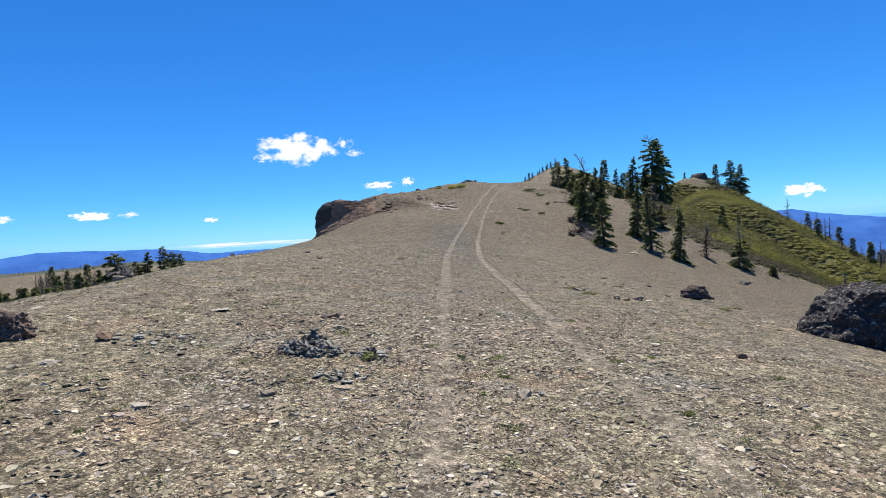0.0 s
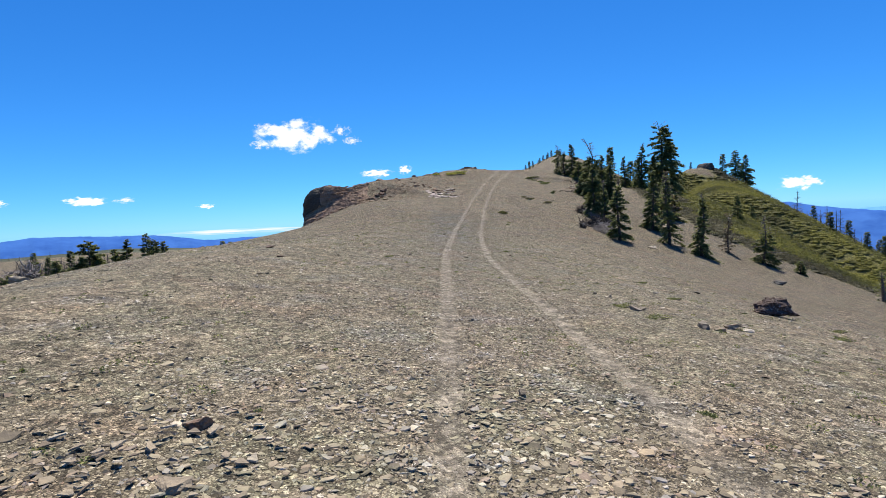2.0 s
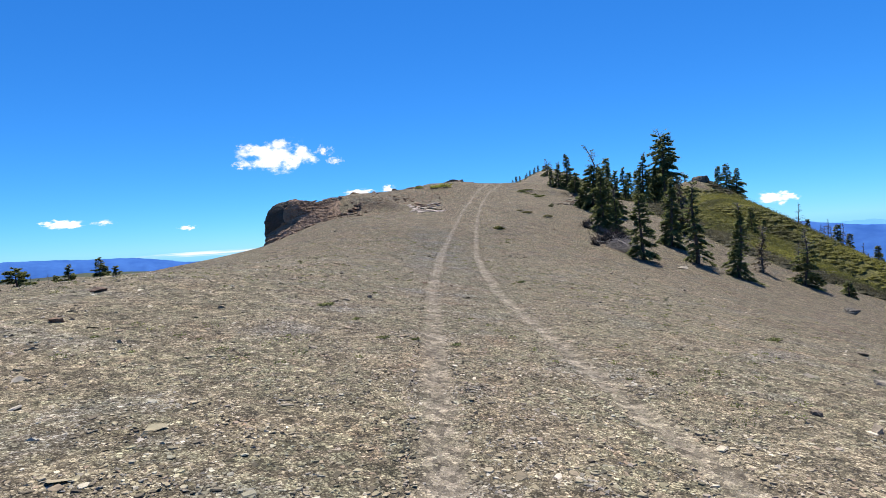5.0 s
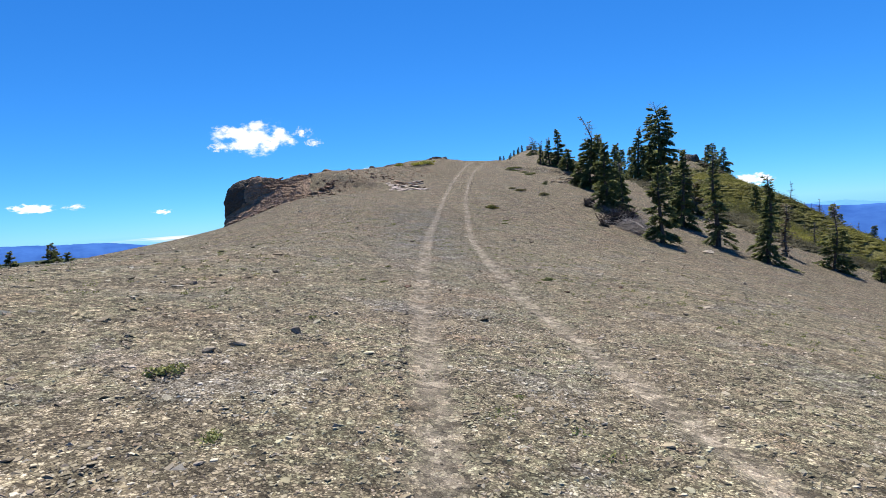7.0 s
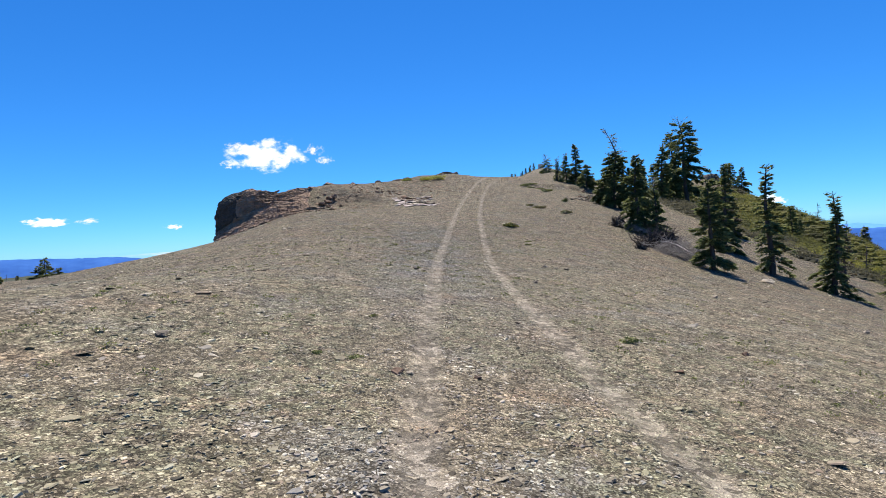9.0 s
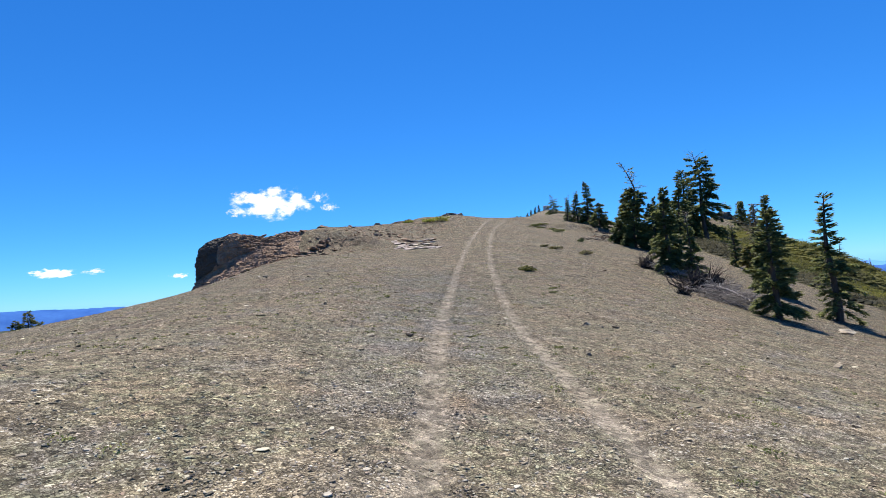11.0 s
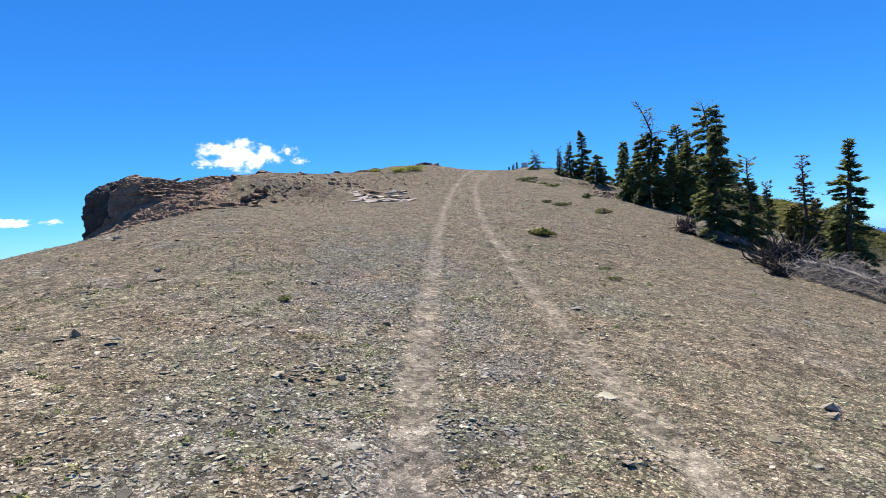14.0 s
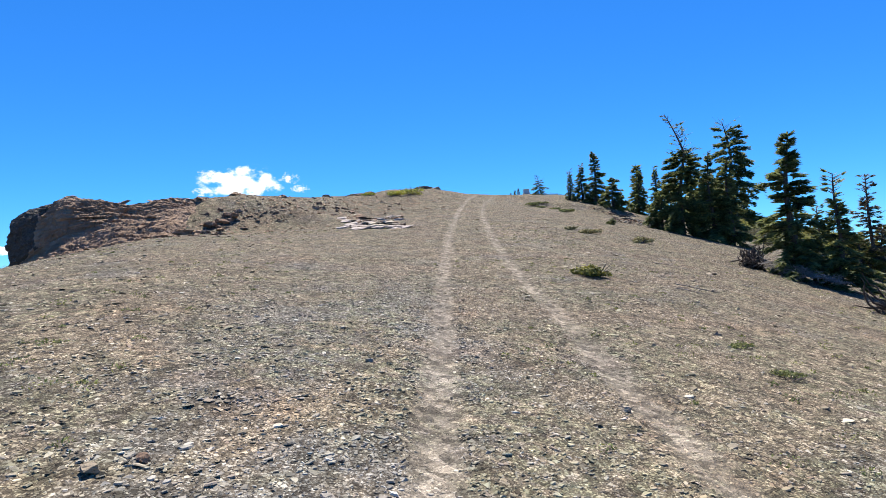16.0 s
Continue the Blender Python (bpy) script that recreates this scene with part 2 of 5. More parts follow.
# blue colour plus emission put the air's haze into the mountains themselves
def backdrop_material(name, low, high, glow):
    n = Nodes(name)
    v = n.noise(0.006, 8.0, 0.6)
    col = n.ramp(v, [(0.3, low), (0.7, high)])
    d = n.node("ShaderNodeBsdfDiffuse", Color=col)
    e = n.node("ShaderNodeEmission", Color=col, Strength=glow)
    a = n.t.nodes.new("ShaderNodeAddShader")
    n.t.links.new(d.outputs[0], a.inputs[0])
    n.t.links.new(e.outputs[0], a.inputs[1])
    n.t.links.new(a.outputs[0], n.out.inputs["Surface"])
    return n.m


def cloud_material(name, cover, strength):
    n = Nodes(name)
    loc = n.local()
    rnd = n.node("ShaderNodeObjectInfo").outputs["Random"]
    off = n.node("ShaderNodeCombineXYZ", X=n.math("MULTIPLY", rnd, 37.0), Y=0.0, Z=n.math("MULTIPLY", rnd, 91.0)).outputs[0]
    st = n.node("ShaderNodeMapping", Vector=loc, Scale=(1.5, 1.0, 1.0)).outputs[0]
    at = n.node("ShaderNodeVectorMath", {"operation": "ADD"})
    n.put(at.inputs[0], st)
    n.put(at.inputs[1], off)
    f = n.noise(2.3, 7.0, 0.55, at.outputs[0])
    ln = n.node("ShaderNodeVectorMath", {"operation": "LENGTH"})
    n.put(ln.inputs[0], loc)
    r = ln.outputs["Value"]
    soft = 0.95 if strength > 0.72 else 1.35
    body = n.math("SUBTRACT", n.math("ADD", n.math("MULTIPLY", f, 2.3), cover), n.math("MULTIPLY", r, 1.35))
    edge = n.span(r, 0.75, 1.0, 1.0, 0.0)
    alpha = n.math("MULTIPLY", n.span(body, 0.35, soft), edge)
    # sunlit white is put in as emission, so the cloud glows by itself
    e = n.node("ShaderNodeEmission", Color=n.ramp(body, [(0.3, (0.62, 0.80, 1.0)), (0.75, (1.0, 1.0, 1.0))]), Strength=strength)
    t = n.node("ShaderNodeBsdfTransparent")
    m = n.node("ShaderNodeMixShader", Fac=alpha)
    n.t.links.new(t.outputs[0], m.inputs[1])
    n.t.links.new(e.outputs[0], m.inputs[2])
    n.t.links.new(m.outputs[0], n.out.inputs["Surface"])
    return n.m


GROUND = ground_material()
TAN_STONES = [(0.0, (0.070, 0.056, 0.041)), (0.15, (0.150, 0.124, 0.088)), (0.4, (0.262, 0.217, 0.150)), (0.6, (0.340, 0.288, 0.200)), (0.74, (0.268, 0.196, 0.140)), (0.86, (0.236, 0.218, 0.196)), (1.0, (0.560, 0.495, 0.390))]
CHIPS = stone_material("stone_chips", TAN_STONES, tint=True)
GREY_ROCK = stone_material("grey_rock", [(0.0, (0.045, 0.041, 0.036)), (0.5, (0.080, 0.073, 0.062)), (1.0, (0.140, 0.128, 0.108))], 0.06, "object", 0.85)
LICHEN_ROCK = stone_material("lichened_rock", [(0.0, (0.030, 0.028, 0.027)), (1.0, (0.062, 0.057, 0.054))], 0.05, "object", 0.9)
LICHEN_RUST = stone_material("lichened_rusty_rock", [(0.0, (0.090, 0.062, 0.050)), (1.0, (0.130, 0.090, 0.070))], 0.04, "object", 0.6)
TAN_ROCK = stone_material("tan_rock", [(0.0, (0.16, 0.125, 0.09)), (0.5, (0.28, 0.23, 0.165)), (1.0, (0.40, 0.35, 0.27))], 0.02, "object")
RUST_ROCK = stone_material("rust_rock", [(0.0, (0.119, 0.081, 0.060)), (0.5, (0.170, 0.111, 0.076)), (1.0, (0.255, 0.162, 0.106))], 0.02, "object")
PALE_STONE = stone_material("bleached_stone", [(0.0, (0.27, 0.24, 0.19)), (1.0, (0.42, 0.375, 0.31))], 0.02, "object")
PALE_ROCK = stone_material("pale_rock", [(0.0, (0.29, 0.245, 0.215)), (1.0, (0.44, 0.375, 0.33))], 0.03, "object")
SLATE = stone_material("slate_slabs", [(0.0, (0.120, 0.116, 0.100)), (0.5, (0.216, 0.210, 0.184)), (1.0, (0.336, 0.324, 0.288))], 0.02, "object")
CLIFF = cliff_material(tint=(1.13, 1.10, 1.08))
# cliff nose: its shade is put into a darker rock colour
SHADED_NOSE = stone_material("shaded_nose_rock", [(0.0, (0.080, 0.068, 0.054)), (1.0, (0.100, 0.085, 0.068))], 0.08, "object", 0.20)
KNOB = cliff_material("knob_rock", (0.62, 0.74, 0.88))
FIR = foliage_material("fir_needles", [(0.0, (0.080, 0.096, 0.042)), (0.5, (0.150, 0.172, 0.066)), (1.0, (0.260, 0.268, 0.105))], 0.6, 0.48)
DRY_FIR = foliage_material("dry_needles", [(0.0, (0.09, 0.075, 0.05)), (0.5, (0.16, 0.13, 0.09)), (1.0, (0.25, 0.21, 0.15))], 0.7, 0.3)
FIR_GOLD = foliage_material("fir_needles_olive", [(0.0, (0.088, 0.085, 0.029)), (0.5, (0.175, 0.163, 0.048)), (1.0, (0.300, 0.263, 0.084))], 0.6, 0.46)
SCRUB = scrub_material("scrub_leaves", [(0.10, (0.060, 0.062, 0.024)), (0.40, (0.100, 0.102, 0.032)), (0.65, (0.165, 0.160, 0.036)), (1.0, (0.255, 0.240, 0.050))])
DRY_SCRUB = scrub_material("dry_scrub_leaves", [(0.15, (0.061, 0.058, 0.033)), (0.6, (0.109, 0.100, 0.058)), (1.0, (0.173, 0.157, 0.094))])
TUFT = foliage_material("tuft_leaves", [(0.0, (0.10, 0.12, 0.045)), (0.6, (0.20, 0.22, 0.08)), (1.0, (0.33, 0.31, 0.11))], 0.7, 0.2)
BARK = bark_material("fir_bark", (0.045, 0.035, 0.028), (0.13, 0.105, 0.085))
DEAD = bark_material("dead_wood", (0.13, 0.115, 0.10), (0.34, 0.31, 0.28))
GREY_TWIG = bark_material("grey_twigs", (0.15, 0.13, 0.115), (0.36, 0.33, 0.30))
EARTH = bark_material("dark_earth", (0.022, 0.018, 0.014), (0.060, 0.048, 0.038))
DARK_DEAD = bark_material("weathered_branches", (0.06, 0.048, 0.04), (0.19, 0.165, 0.145))

# ---- the lie of the land ----


def between(y, ks, vs):
    """A smooth line through heights vs at stations ks."""
    return sum(np.interp(y + o, ks, vs) * w for o, w in ((-6, 0.12), (-3, 0.22), (0, 0.32), (3, 0.22), (6, 0.12)))


LATTICE = np.random.RandomState(4).rand(256, 256)


def value_noise(x, y):
    """Smooth lattice noise, 0 to 1."""
    xi, yi = np.floor(x).astype(int), np.floor(y).astype(int)
    fx, fy = x - xi, y - yi
    fx, fy = fx * fx * (3 - 2 * fx), fy * fy * (3 - 2 * fy)
    a, b = LATTICE[xi % 256, yi % 256], LATTICE[(xi + 1) % 256, yi % 256]
    c, d = LATTICE[xi % 256, (yi + 1) % 256], LATTICE[(xi + 1) % 256, (yi + 1) % 256]
    return (a * (1 - fx) + b * fx) * (1 - fy) + (c * (1 - fx) + d * fx) * fy


def soft_max(a, b, k):
    return 0.5 * (a + b + np.sqrt((a - b) ** 2 + k * k))


def ridge(x, y, p, q, slope, c):
    """A ridge from p to q (x, y, height) that falls off to both sides."""
    dx, dy = q[0] - p[0], q[1] - p[1]
    t = np.clip(((x - p[0]) * dx + (y - p[1]) * dy) / (dx * dx + dy * dy), 0, 1)
    d = np.hypot(x - p[0] - t * dx, y - p[1] - t * dy)
    return p[2] + t * (q[2] - p[2]) - slope * (np.sqrt(d * d + c * c) - c)


def smooth01(v, lo, hi):
    t = np.clip((v - lo) / (hi - lo), 0, 1)
    return t * t * (3 - 2 * t)


STATIONS = (-15, 0, 15, 30, 45, 60, 72, 84, 96, 108, 125, 160)
CREST = (0.04, -0.098, -0.175, -0.112, 0.611, 2.439, 4.015, 5.536, 8.106, 8.544, 4.991, 1.0)
BRINK = ((-12.5, 71.2, 5.4), (-11.0, 75.0, 6.2), (-8.5, 81.2, 7.15), (-5.6, 88.3, 7.7), (-2.6, 93.5, 8.4), (1.1, 97.5, 9.5), (4.3, 101.0, 10.0), (7.6, 104.7, 9.9), (12.0, 107.4, 9.75), (18.0, 111.0, 9.85))

SPUR = ((76.0, 160.0, 8.8), (56.2, 114.6, 4.0), (73.4, 83.1, -12.8), (101.0, 111.6, -8.7))   # the brushy spur, from its rocky knob down


def skyline(x, y):
    """The crest that runs from the cliff up to the saddle."""
    z = ridge(x, y, BRINK[0], BRINK[1], 0.42, 2.0)
    for p, q in zip(BRINK[1:], BRINK[2:]):
        z = np.maximum(z, ridge(x, y, p, q, 0.42, 2.0))
    return z - 1.6 * np.maximum(0, -11.5 - x) - 0.35 * np.maximum(0, 78 - y)


def land(x, y):
    """The height of the bare ground, in metres."""
    x, y = np.asarray(x, float), np.asarray(y, float)
    z0 = between(y, STATIONS, CREST)
    side = between(y, (0, 30, 55, 80, 95, 110, 130), (-0.0925, -0.1574, -0.119, 0.0521, -0.01, -0.0522, 0.0564))
    west = between(y, (0, 15, 30, 41, 52, 59, 67, 85), (0.521, 0.451, 0.355, 0.307, 0.253, 0.442, 0.606, 0.907))
    brow = between(y, (0, 15, 30, 41, 52, 59, 67, 85), (-5.99, -5.5, -5.26, -0.5, -0.84, -4.38, -7.4, -11.39))
    east = between(y, (0, 40, 60, 80, 105), (0.435, 0.184, 0.255, 0.366, 0.091))
    u, w, v = np.maximum(0, brow - x), np.maximum(0, x - 3), np.maximum(0, x - 40)
    z = z0 + side * np.clip(x, -60, 60) - west * (np.sqrt(u * u + 40.6) - 6.37) - east * (np.sqrt(w * w + 273.9) - 16.55) - 0.44 * (np.sqrt(v * v + 100) - 10)
    r = np.hypot(x, y - 60)
    outer = -9.0 - 8.0 * smooth01(x, 30, 90) + 5.0 * (value_noise(x / 60 + 9, y / 60 + 3) - 0.5) - 0.13 * np.maximum(0, x - 60) - 260 * smooth01(r, 280, 1500)
    z = soft_max(z, outer, 1.0)
    z = soft_max(z, skyline(x, y), 0.5)
    z = soft_max(z, np.maximum(ridge(x, y, (-175, 158, -7.5), (-118, 197, -5.6), 0.22, 9), ridge(x, y, (-118, 197, -5.6), (-92, 240, -10.0), 0.22, 9)), 1.0)
    far = ridge(x, y, (28, 136, 12.4), (50, 237, 26.0), 0.55, 6)
    far = soft_max(far, ridge(x, y, (16, 96, 7.4), (28, 136, 12.4), 0.45, 6), 1.0)
    far = far - 0.7 * np.maximum(0, 98 - y)
    for p, q in zip(SPUR, SPUR[1:]):
        far = soft_max(far, ridge(x, y, p, q, 0.72, 6), 1.0)
    far = soft_max(far, ridge(x, y, SPUR[0], (113, 211, 5.5), 0.72, 6), 1.0)
    far = np.maximum(far, ridge(x, y, (69.5, 158.6, 12.2), (74.5, 161.6, 12.9), 0.66, 1.0))
    z = soft_max(z, far, 0.8)
    return z + (0.14 + 0.2 * smooth01(y, 70, 100)) * (value_noise(x / 9, y / 9) - 0.5) * smooth01(np.abs(x - 1) + np.maximum(0, y - 70), 6, 20) + 0.07 * (value_noise(x / 2.2 + 5, y / 2.2) - 0.5) + 0.04 * (value_noise(x / 0.5, y / 0.5) - 0.5)


def track_x(y):
    """The middle of the western wheel track."""
    return between(np.asarray(y, float), (0, 12, 24, 30, 35, 40, 45, 50, 54, 58, 63, 67, 72, 76, 80, 86, 97, 107, 114), (-0.1, -0.1, -0.12, -0.1, 0.11, 0.32, 0.7, 1.08, 1.55, 2.02, 2.58, 3.02, 3.76, 4.38, 5.0, 5.9, 8.2, 11.0, 13.2))


def gauge(y):
    """How far the two wheel tracks lie apart."""
    return between(np.asarray(y, float), (0, 20, 30, 38, 45, 60, 80), (2.05, 2.05, 1.92, 1.84, 1.88, 1.76, 1.7))


def track_wear(x, y):
    """How worn the ground is by wheels, 0 to 1."""
    c = track_x(y) + 0.08 * (value_noise(y / 3.0, y * 0 + 7.3) - 0.5)
    d = np.minimum(np.abs(x - c), np.abs(x - c - gauge(y)))
    return np.clip(1 - smooth01(d, 0.05, 0.28), 0, 1) * smooth01(-np.asarray(y, float), -116, -110) * (0.78 + 0.22 * smooth01(y, 4, 13))


def ground(x, y):
    return land(x, y) - 0.035 * track_wear(x, y)


def at(x, y, dz=0.0):
    return Vector((x, y, float(ground(x, y)) + dz))


def bulk(name, verts, material, parent=None, per=4):
    """One mesh of loose faces of per corners each; verts: (n, per, 3)."""
    v = np.ascontiguousarray(verts, dtype=np.float32).reshape(-1, 3)
    nf = len(v) // per
    me = bpy.data.meshes.new(name)
    me.vertices.add(len(v))
    me.vertices.foreach_set("co", v.ravel())
    me.loops.add(len(v))
    me.loops.foreach_set("vertex_index", np.arange(len(v), dtype=np.int32))
    me.polygons.add(nf)
    me.polygons.foreach_set("loop_start", np.arange(0, len(v), per, dtype=np.int32))
    me.update(calc_edges=True)
    me.materials.append(material)
    me.shade_flat()
    ob = new(name, me)
    ob.parent = parent
    return ob


def indexed(name, v, faces, material, parent=None, smooth=False):
    """A mesh from arrays: v (n, 3), faces (m, k)."""
    v = np.ascontiguousarray(v, dtype=np.float32)
    f = np.ascontiguousarray(faces, dtype=np.int32)
    me = bpy.data.meshes.new(name)
    me.vertices.add(len(v))
    me.vertices.foreach_set("co", v.ravel())
    me.loops.add(f.size)
    me.loops.foreach_set("vertex_index", f.ravel())
    me.polygons.add(len(f))
    me.polygons.foreach_set("loop_start", np.arange(0, f.size, f.shape[1], dtype=np.int32))
    me.update(calc_edges=True)
    me.materials.append(material)
    me.shade_smooth() if smooth else me.shade_flat()
    ob = new(name, me)
    ob.parent = parent
    return ob


def lines(stops):
    """Grid lines from (start, step) stretches, the last pair being the end."""
    out = []
    for (a, s), (b, _) in zip(stops, stops[1:]):
        out.append(np.arange(a, b - s * 0.4, s))
    return np.concatenate(out + [np.array([stops[-1][0]])])


def scrub_cover(x, y):
    """Where the scrub grows on the east slope, 0 to 1."""
    edge = between(np.asarray(y, float), (56, 64, 70, 78, 86, 95, 105), (46, 38, 32.5, 30.5, 31, 33, 35)) + 5 * (value_noise(x / 5, y / 5) - 0.5)
    bare = 1 - smooth01(-np.hypot(np.asarray(x) - 71.5, np.asarray(y) - 158.5), -5.2, -3.4)
    return bare * smooth01(x, edge - 0.7, edge + 1.0) * smooth01(-x, -135, -110) * smooth01(y, 50, 58) * smooth01(-np.asarray(y, float), -190, -170)


def build_ground():
    gx = lines([(-4300, 280), (-900, 60), (-300, 15), (-120, 3), (-40, 0.8), (-12, 0.4), (-1.2, 0.15), (9.2, 0.4), (24, 0.8), (70, 2.0), (160, 10), (400, 60), (900, 280), (4300, 0)])
    gy = lines([(-4300, 280), (-300, 40), (-60, 6), (-6, 0.5), (0, 0.36), (62, 0.5), (100, 0.8), (150, 3), (300, 15), (700, 60), (1200, 280), (4300, 0)])
    X, Y = np.meshgrid(gx, gy)
    Z = ground(X, Y)
    nx, ny = len(gx), len(gy)
    i = (np.arange(ny - 1)[:, None] * nx + np.arange(nx - 1)[None, :]).ravel()
    ob = indexed("ground", np.stack([X, Y, Z], -1).reshape(-1, 3), np.stack([i, i + 1, i + nx + 1, i + nx], -1), GROUND, smooth=True)
    for name, values in (("track", track_wear(X, Y)), ("scrub", scrub_cover(X, Y)), ("forest", smooth01(np.hypot(X, Y - 60), 140, 330) * (1 - 0.9 * smooth01(-np.hypot(X + 130, Y - 190), -75, -40)))):
        a = ob.data.attributes.new(name, "FLOAT", "POINT")
        a.data.foreach_set("value", np.ascontiguousarray(values, dtype=np.float32).ravel())
    return tagged(ob, "dry gravel ridge with two pale wheel tracks", "ground", kind="structure")


build_ground()


def build_backdrop(name, radius, wobble, base, tall, seed, material, label):
    """A range of far mountains all round the horizon."""
    r = np.random.RandomState(seed)
    az = np.radians(np.linspace(-180, 180, 1441))
    h = np.zeros_like(az)
    for k, a in ((3, 1.0), (7, 0.7), (13, 0.5), (29, 0.28), (61, 0.14), (127, 0.06)):
        h += a * np.sin(az * k + r.rand() * 6.28)
    h = base + tall * h / 1.6
    table = np.degrees(az)
    h = h + np.interp(table, *wobble)
    rows = []
    for f, g in ((0.80, -0.25), (0.88, 0.35), (0.95, 0.75), (1.0, 1.0), (1.03, 0.6)):
        rr = radius * f
        top = radius * np.tan(np.radians(h))
        z = -300 + (top + 300) * g + 18 * (value_noise(table * 3 + f * 50, table * 0 + f * 31) - 0.5) * (1 if f != 1.0 else 0.25)
        rows.append(np.stack([rr * np.sin(az), rr * np.cos(az), z], -1))
    v = np.concatenate(rows)
    m = len(az)
    i = (np.arange(4)[:, None] * m + np.arange(m - 1)[None, :]).ravel()
    ob = indexed(name, v, np.stack([i, i + 1, i + m + 1, i + m], -1), material, smooth=True)
    return tagged(ob, label, "mountains", kind="structure")


# haze painted into the ranges, paler for the farther one, both self-glowing
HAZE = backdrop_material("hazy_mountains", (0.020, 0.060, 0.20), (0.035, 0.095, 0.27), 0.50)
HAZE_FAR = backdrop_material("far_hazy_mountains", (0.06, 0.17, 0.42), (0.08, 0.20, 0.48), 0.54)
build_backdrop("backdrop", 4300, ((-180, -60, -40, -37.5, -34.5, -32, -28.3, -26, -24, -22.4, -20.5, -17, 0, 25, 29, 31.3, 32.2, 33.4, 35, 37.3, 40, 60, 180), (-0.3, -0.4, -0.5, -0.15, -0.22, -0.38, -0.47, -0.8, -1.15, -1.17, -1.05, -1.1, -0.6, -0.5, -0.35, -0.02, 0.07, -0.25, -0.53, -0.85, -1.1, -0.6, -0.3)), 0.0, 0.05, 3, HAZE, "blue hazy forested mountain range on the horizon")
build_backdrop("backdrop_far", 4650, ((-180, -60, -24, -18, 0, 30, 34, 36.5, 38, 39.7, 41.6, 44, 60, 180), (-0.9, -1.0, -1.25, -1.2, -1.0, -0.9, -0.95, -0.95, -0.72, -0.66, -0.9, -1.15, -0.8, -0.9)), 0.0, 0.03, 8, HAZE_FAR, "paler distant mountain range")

# ---- clouds ----
CLOUD = cloud_material("cumulus", 0.26, 0.77)
WISP = cloud_material("thin_cloud", 0.22, 0.69)


def cloud(az, el, wide, high, material, label, dist=4500):
    """A small far cumulus: a bulging lens of vapour."""
    n = 15
    g = np.linspace(-1, 1, n)
    X, Z = np.meshgrid(g, g)
    Y = -0.3 * np.maximum(0, 1 - X * X - Z * Z)
    i = (np.arange(n - 1)[:, None] * n + np.arange(n - 1)[None, :]).ravel()
    ob = indexed("cloud", np.stack([X, Y, Z], -1).reshape(-1, 3), np.stack([i, i + 1, i + n + 1, i + n], -1), material, smooth=True)
    a, e = radians(az), radians(el)
    ob.matrix_world = Matrix.Translation((dist * math.sin(a) * math.cos(e), dist * math.cos(a) * math.cos(e), dist * math.sin(e) + 1.5)) @ pose(0, 0, 0, 0, 0, -az) @ Matrix.Diagonal((dist * math.tan(radians(wide / 2)), 40, dist * math.tan(radians(high / 2)), 1))
    return tagged(ob, label, "cloud", "clouds in the sky")


cloud(-14.8, 8.85, 9.6, 4.2, CLOUD, "bright white fair-weather cumulus cloud")
cloud(-17.6, 9.6, 3.4, 1.3, WISP, "ragged white wisp at the edge of the cumulus")
cloud(-18.2, 7.95, 2.8, 1.2, WISP, "ragged white wisp at the edge of the cumulus")
cloud(-10.3, 9.3, 2.6, 1.6, WISP, "small ragged white cloud beside the larger one")
cloud(-9.3, 8.3, 2.4, 1.2, WISP, "small ragged white cloud beside the larger one")
cloud(-33.4, 2.8, 4.4, 1.15, CLOUD, "small flat white cloud low over the mountains")
cloud(-30.4, 2.85, 2.6, 0.7, WISP, "thin wisp of white cloud")
cloud(-23.6, 2.1, 2.2, 0.62, CLOUD, "tiny flat white cloud low in the sky")
cloud(-39.8, 2.7, 2.8, 0.85, CLOUD, "small white cloud low over the mountains")
cloud(-6.9, 4.85, 4.6, 1.3, CLOUD, "flat white cloud just above the ridge")
cloud(-3.9, 5.15, 1.9, 1.2, CLOUD, "tiny round white cloud above the ridge")
cloud(32.9, 1.65, 4.8, 1.7, CLOUD, "small white cloud low in the sky")
cloud(-19.5, -0.45, 34.0, 0.8, WISP, "long white cloud bank on the horizon")

# ---- trees ----


def part(name, ob, parent, label=""):
    ob.name = name
    ob.parent = parent
    return tagged(ob, label) if label else ob


def tube(points, radii, sides=6):
    """Vertices and quads of a round bar along points."""
    p = np.asarray(points, float)
    d = np.gradient(p, axis=0)
    d /= np.linalg.norm(d, axis=1)[:, None] + 1e-9
    ref = np.where(np.abs(d[:, 2:3]) > 0.9, np.array([[1.0, 0, 0]]), np.array([[0, 0, 1.0]]))
    a = np.cross(d, ref)
    a /= np.linalg.norm(a, axis=1)[:, None] + 1e-9
    b = np.cross(d, a)
    th = np.arange(sides) * 2 * np.pi / sides
    v = p[:, None, :] + np.asarray(radii)[:, None, None] * (np.cos(th)[None, :, None] * a[:, None, :] + np.sin(th)[None, :, None] * b[:, None, :])
    k = len(p)
    i = np.arange(k - 1)[:, None] * sides
    j = np.arange(sides)[None, :]
    jn = (j + 1) % sides
    f = np.stack([i + j, i + jn, i + sides + jn, i + sides + j], -1).reshape(-1, 4)
    return v.reshape(-1, 3), f


def tubes(name, bars, material, parent=None, sides=5):
    """One mesh of many bars; bars: (points, radii)."""
    vs, fs, n = [], [], 0
    for pts, rad in bars:
        v, f = tube(pts, rad, sides)
        vs.append(v)
        fs.append(f + n)
        n += len(v)
    return indexed(name, np.concatenate(vs), np.concatenate(fs), material, parent, True)


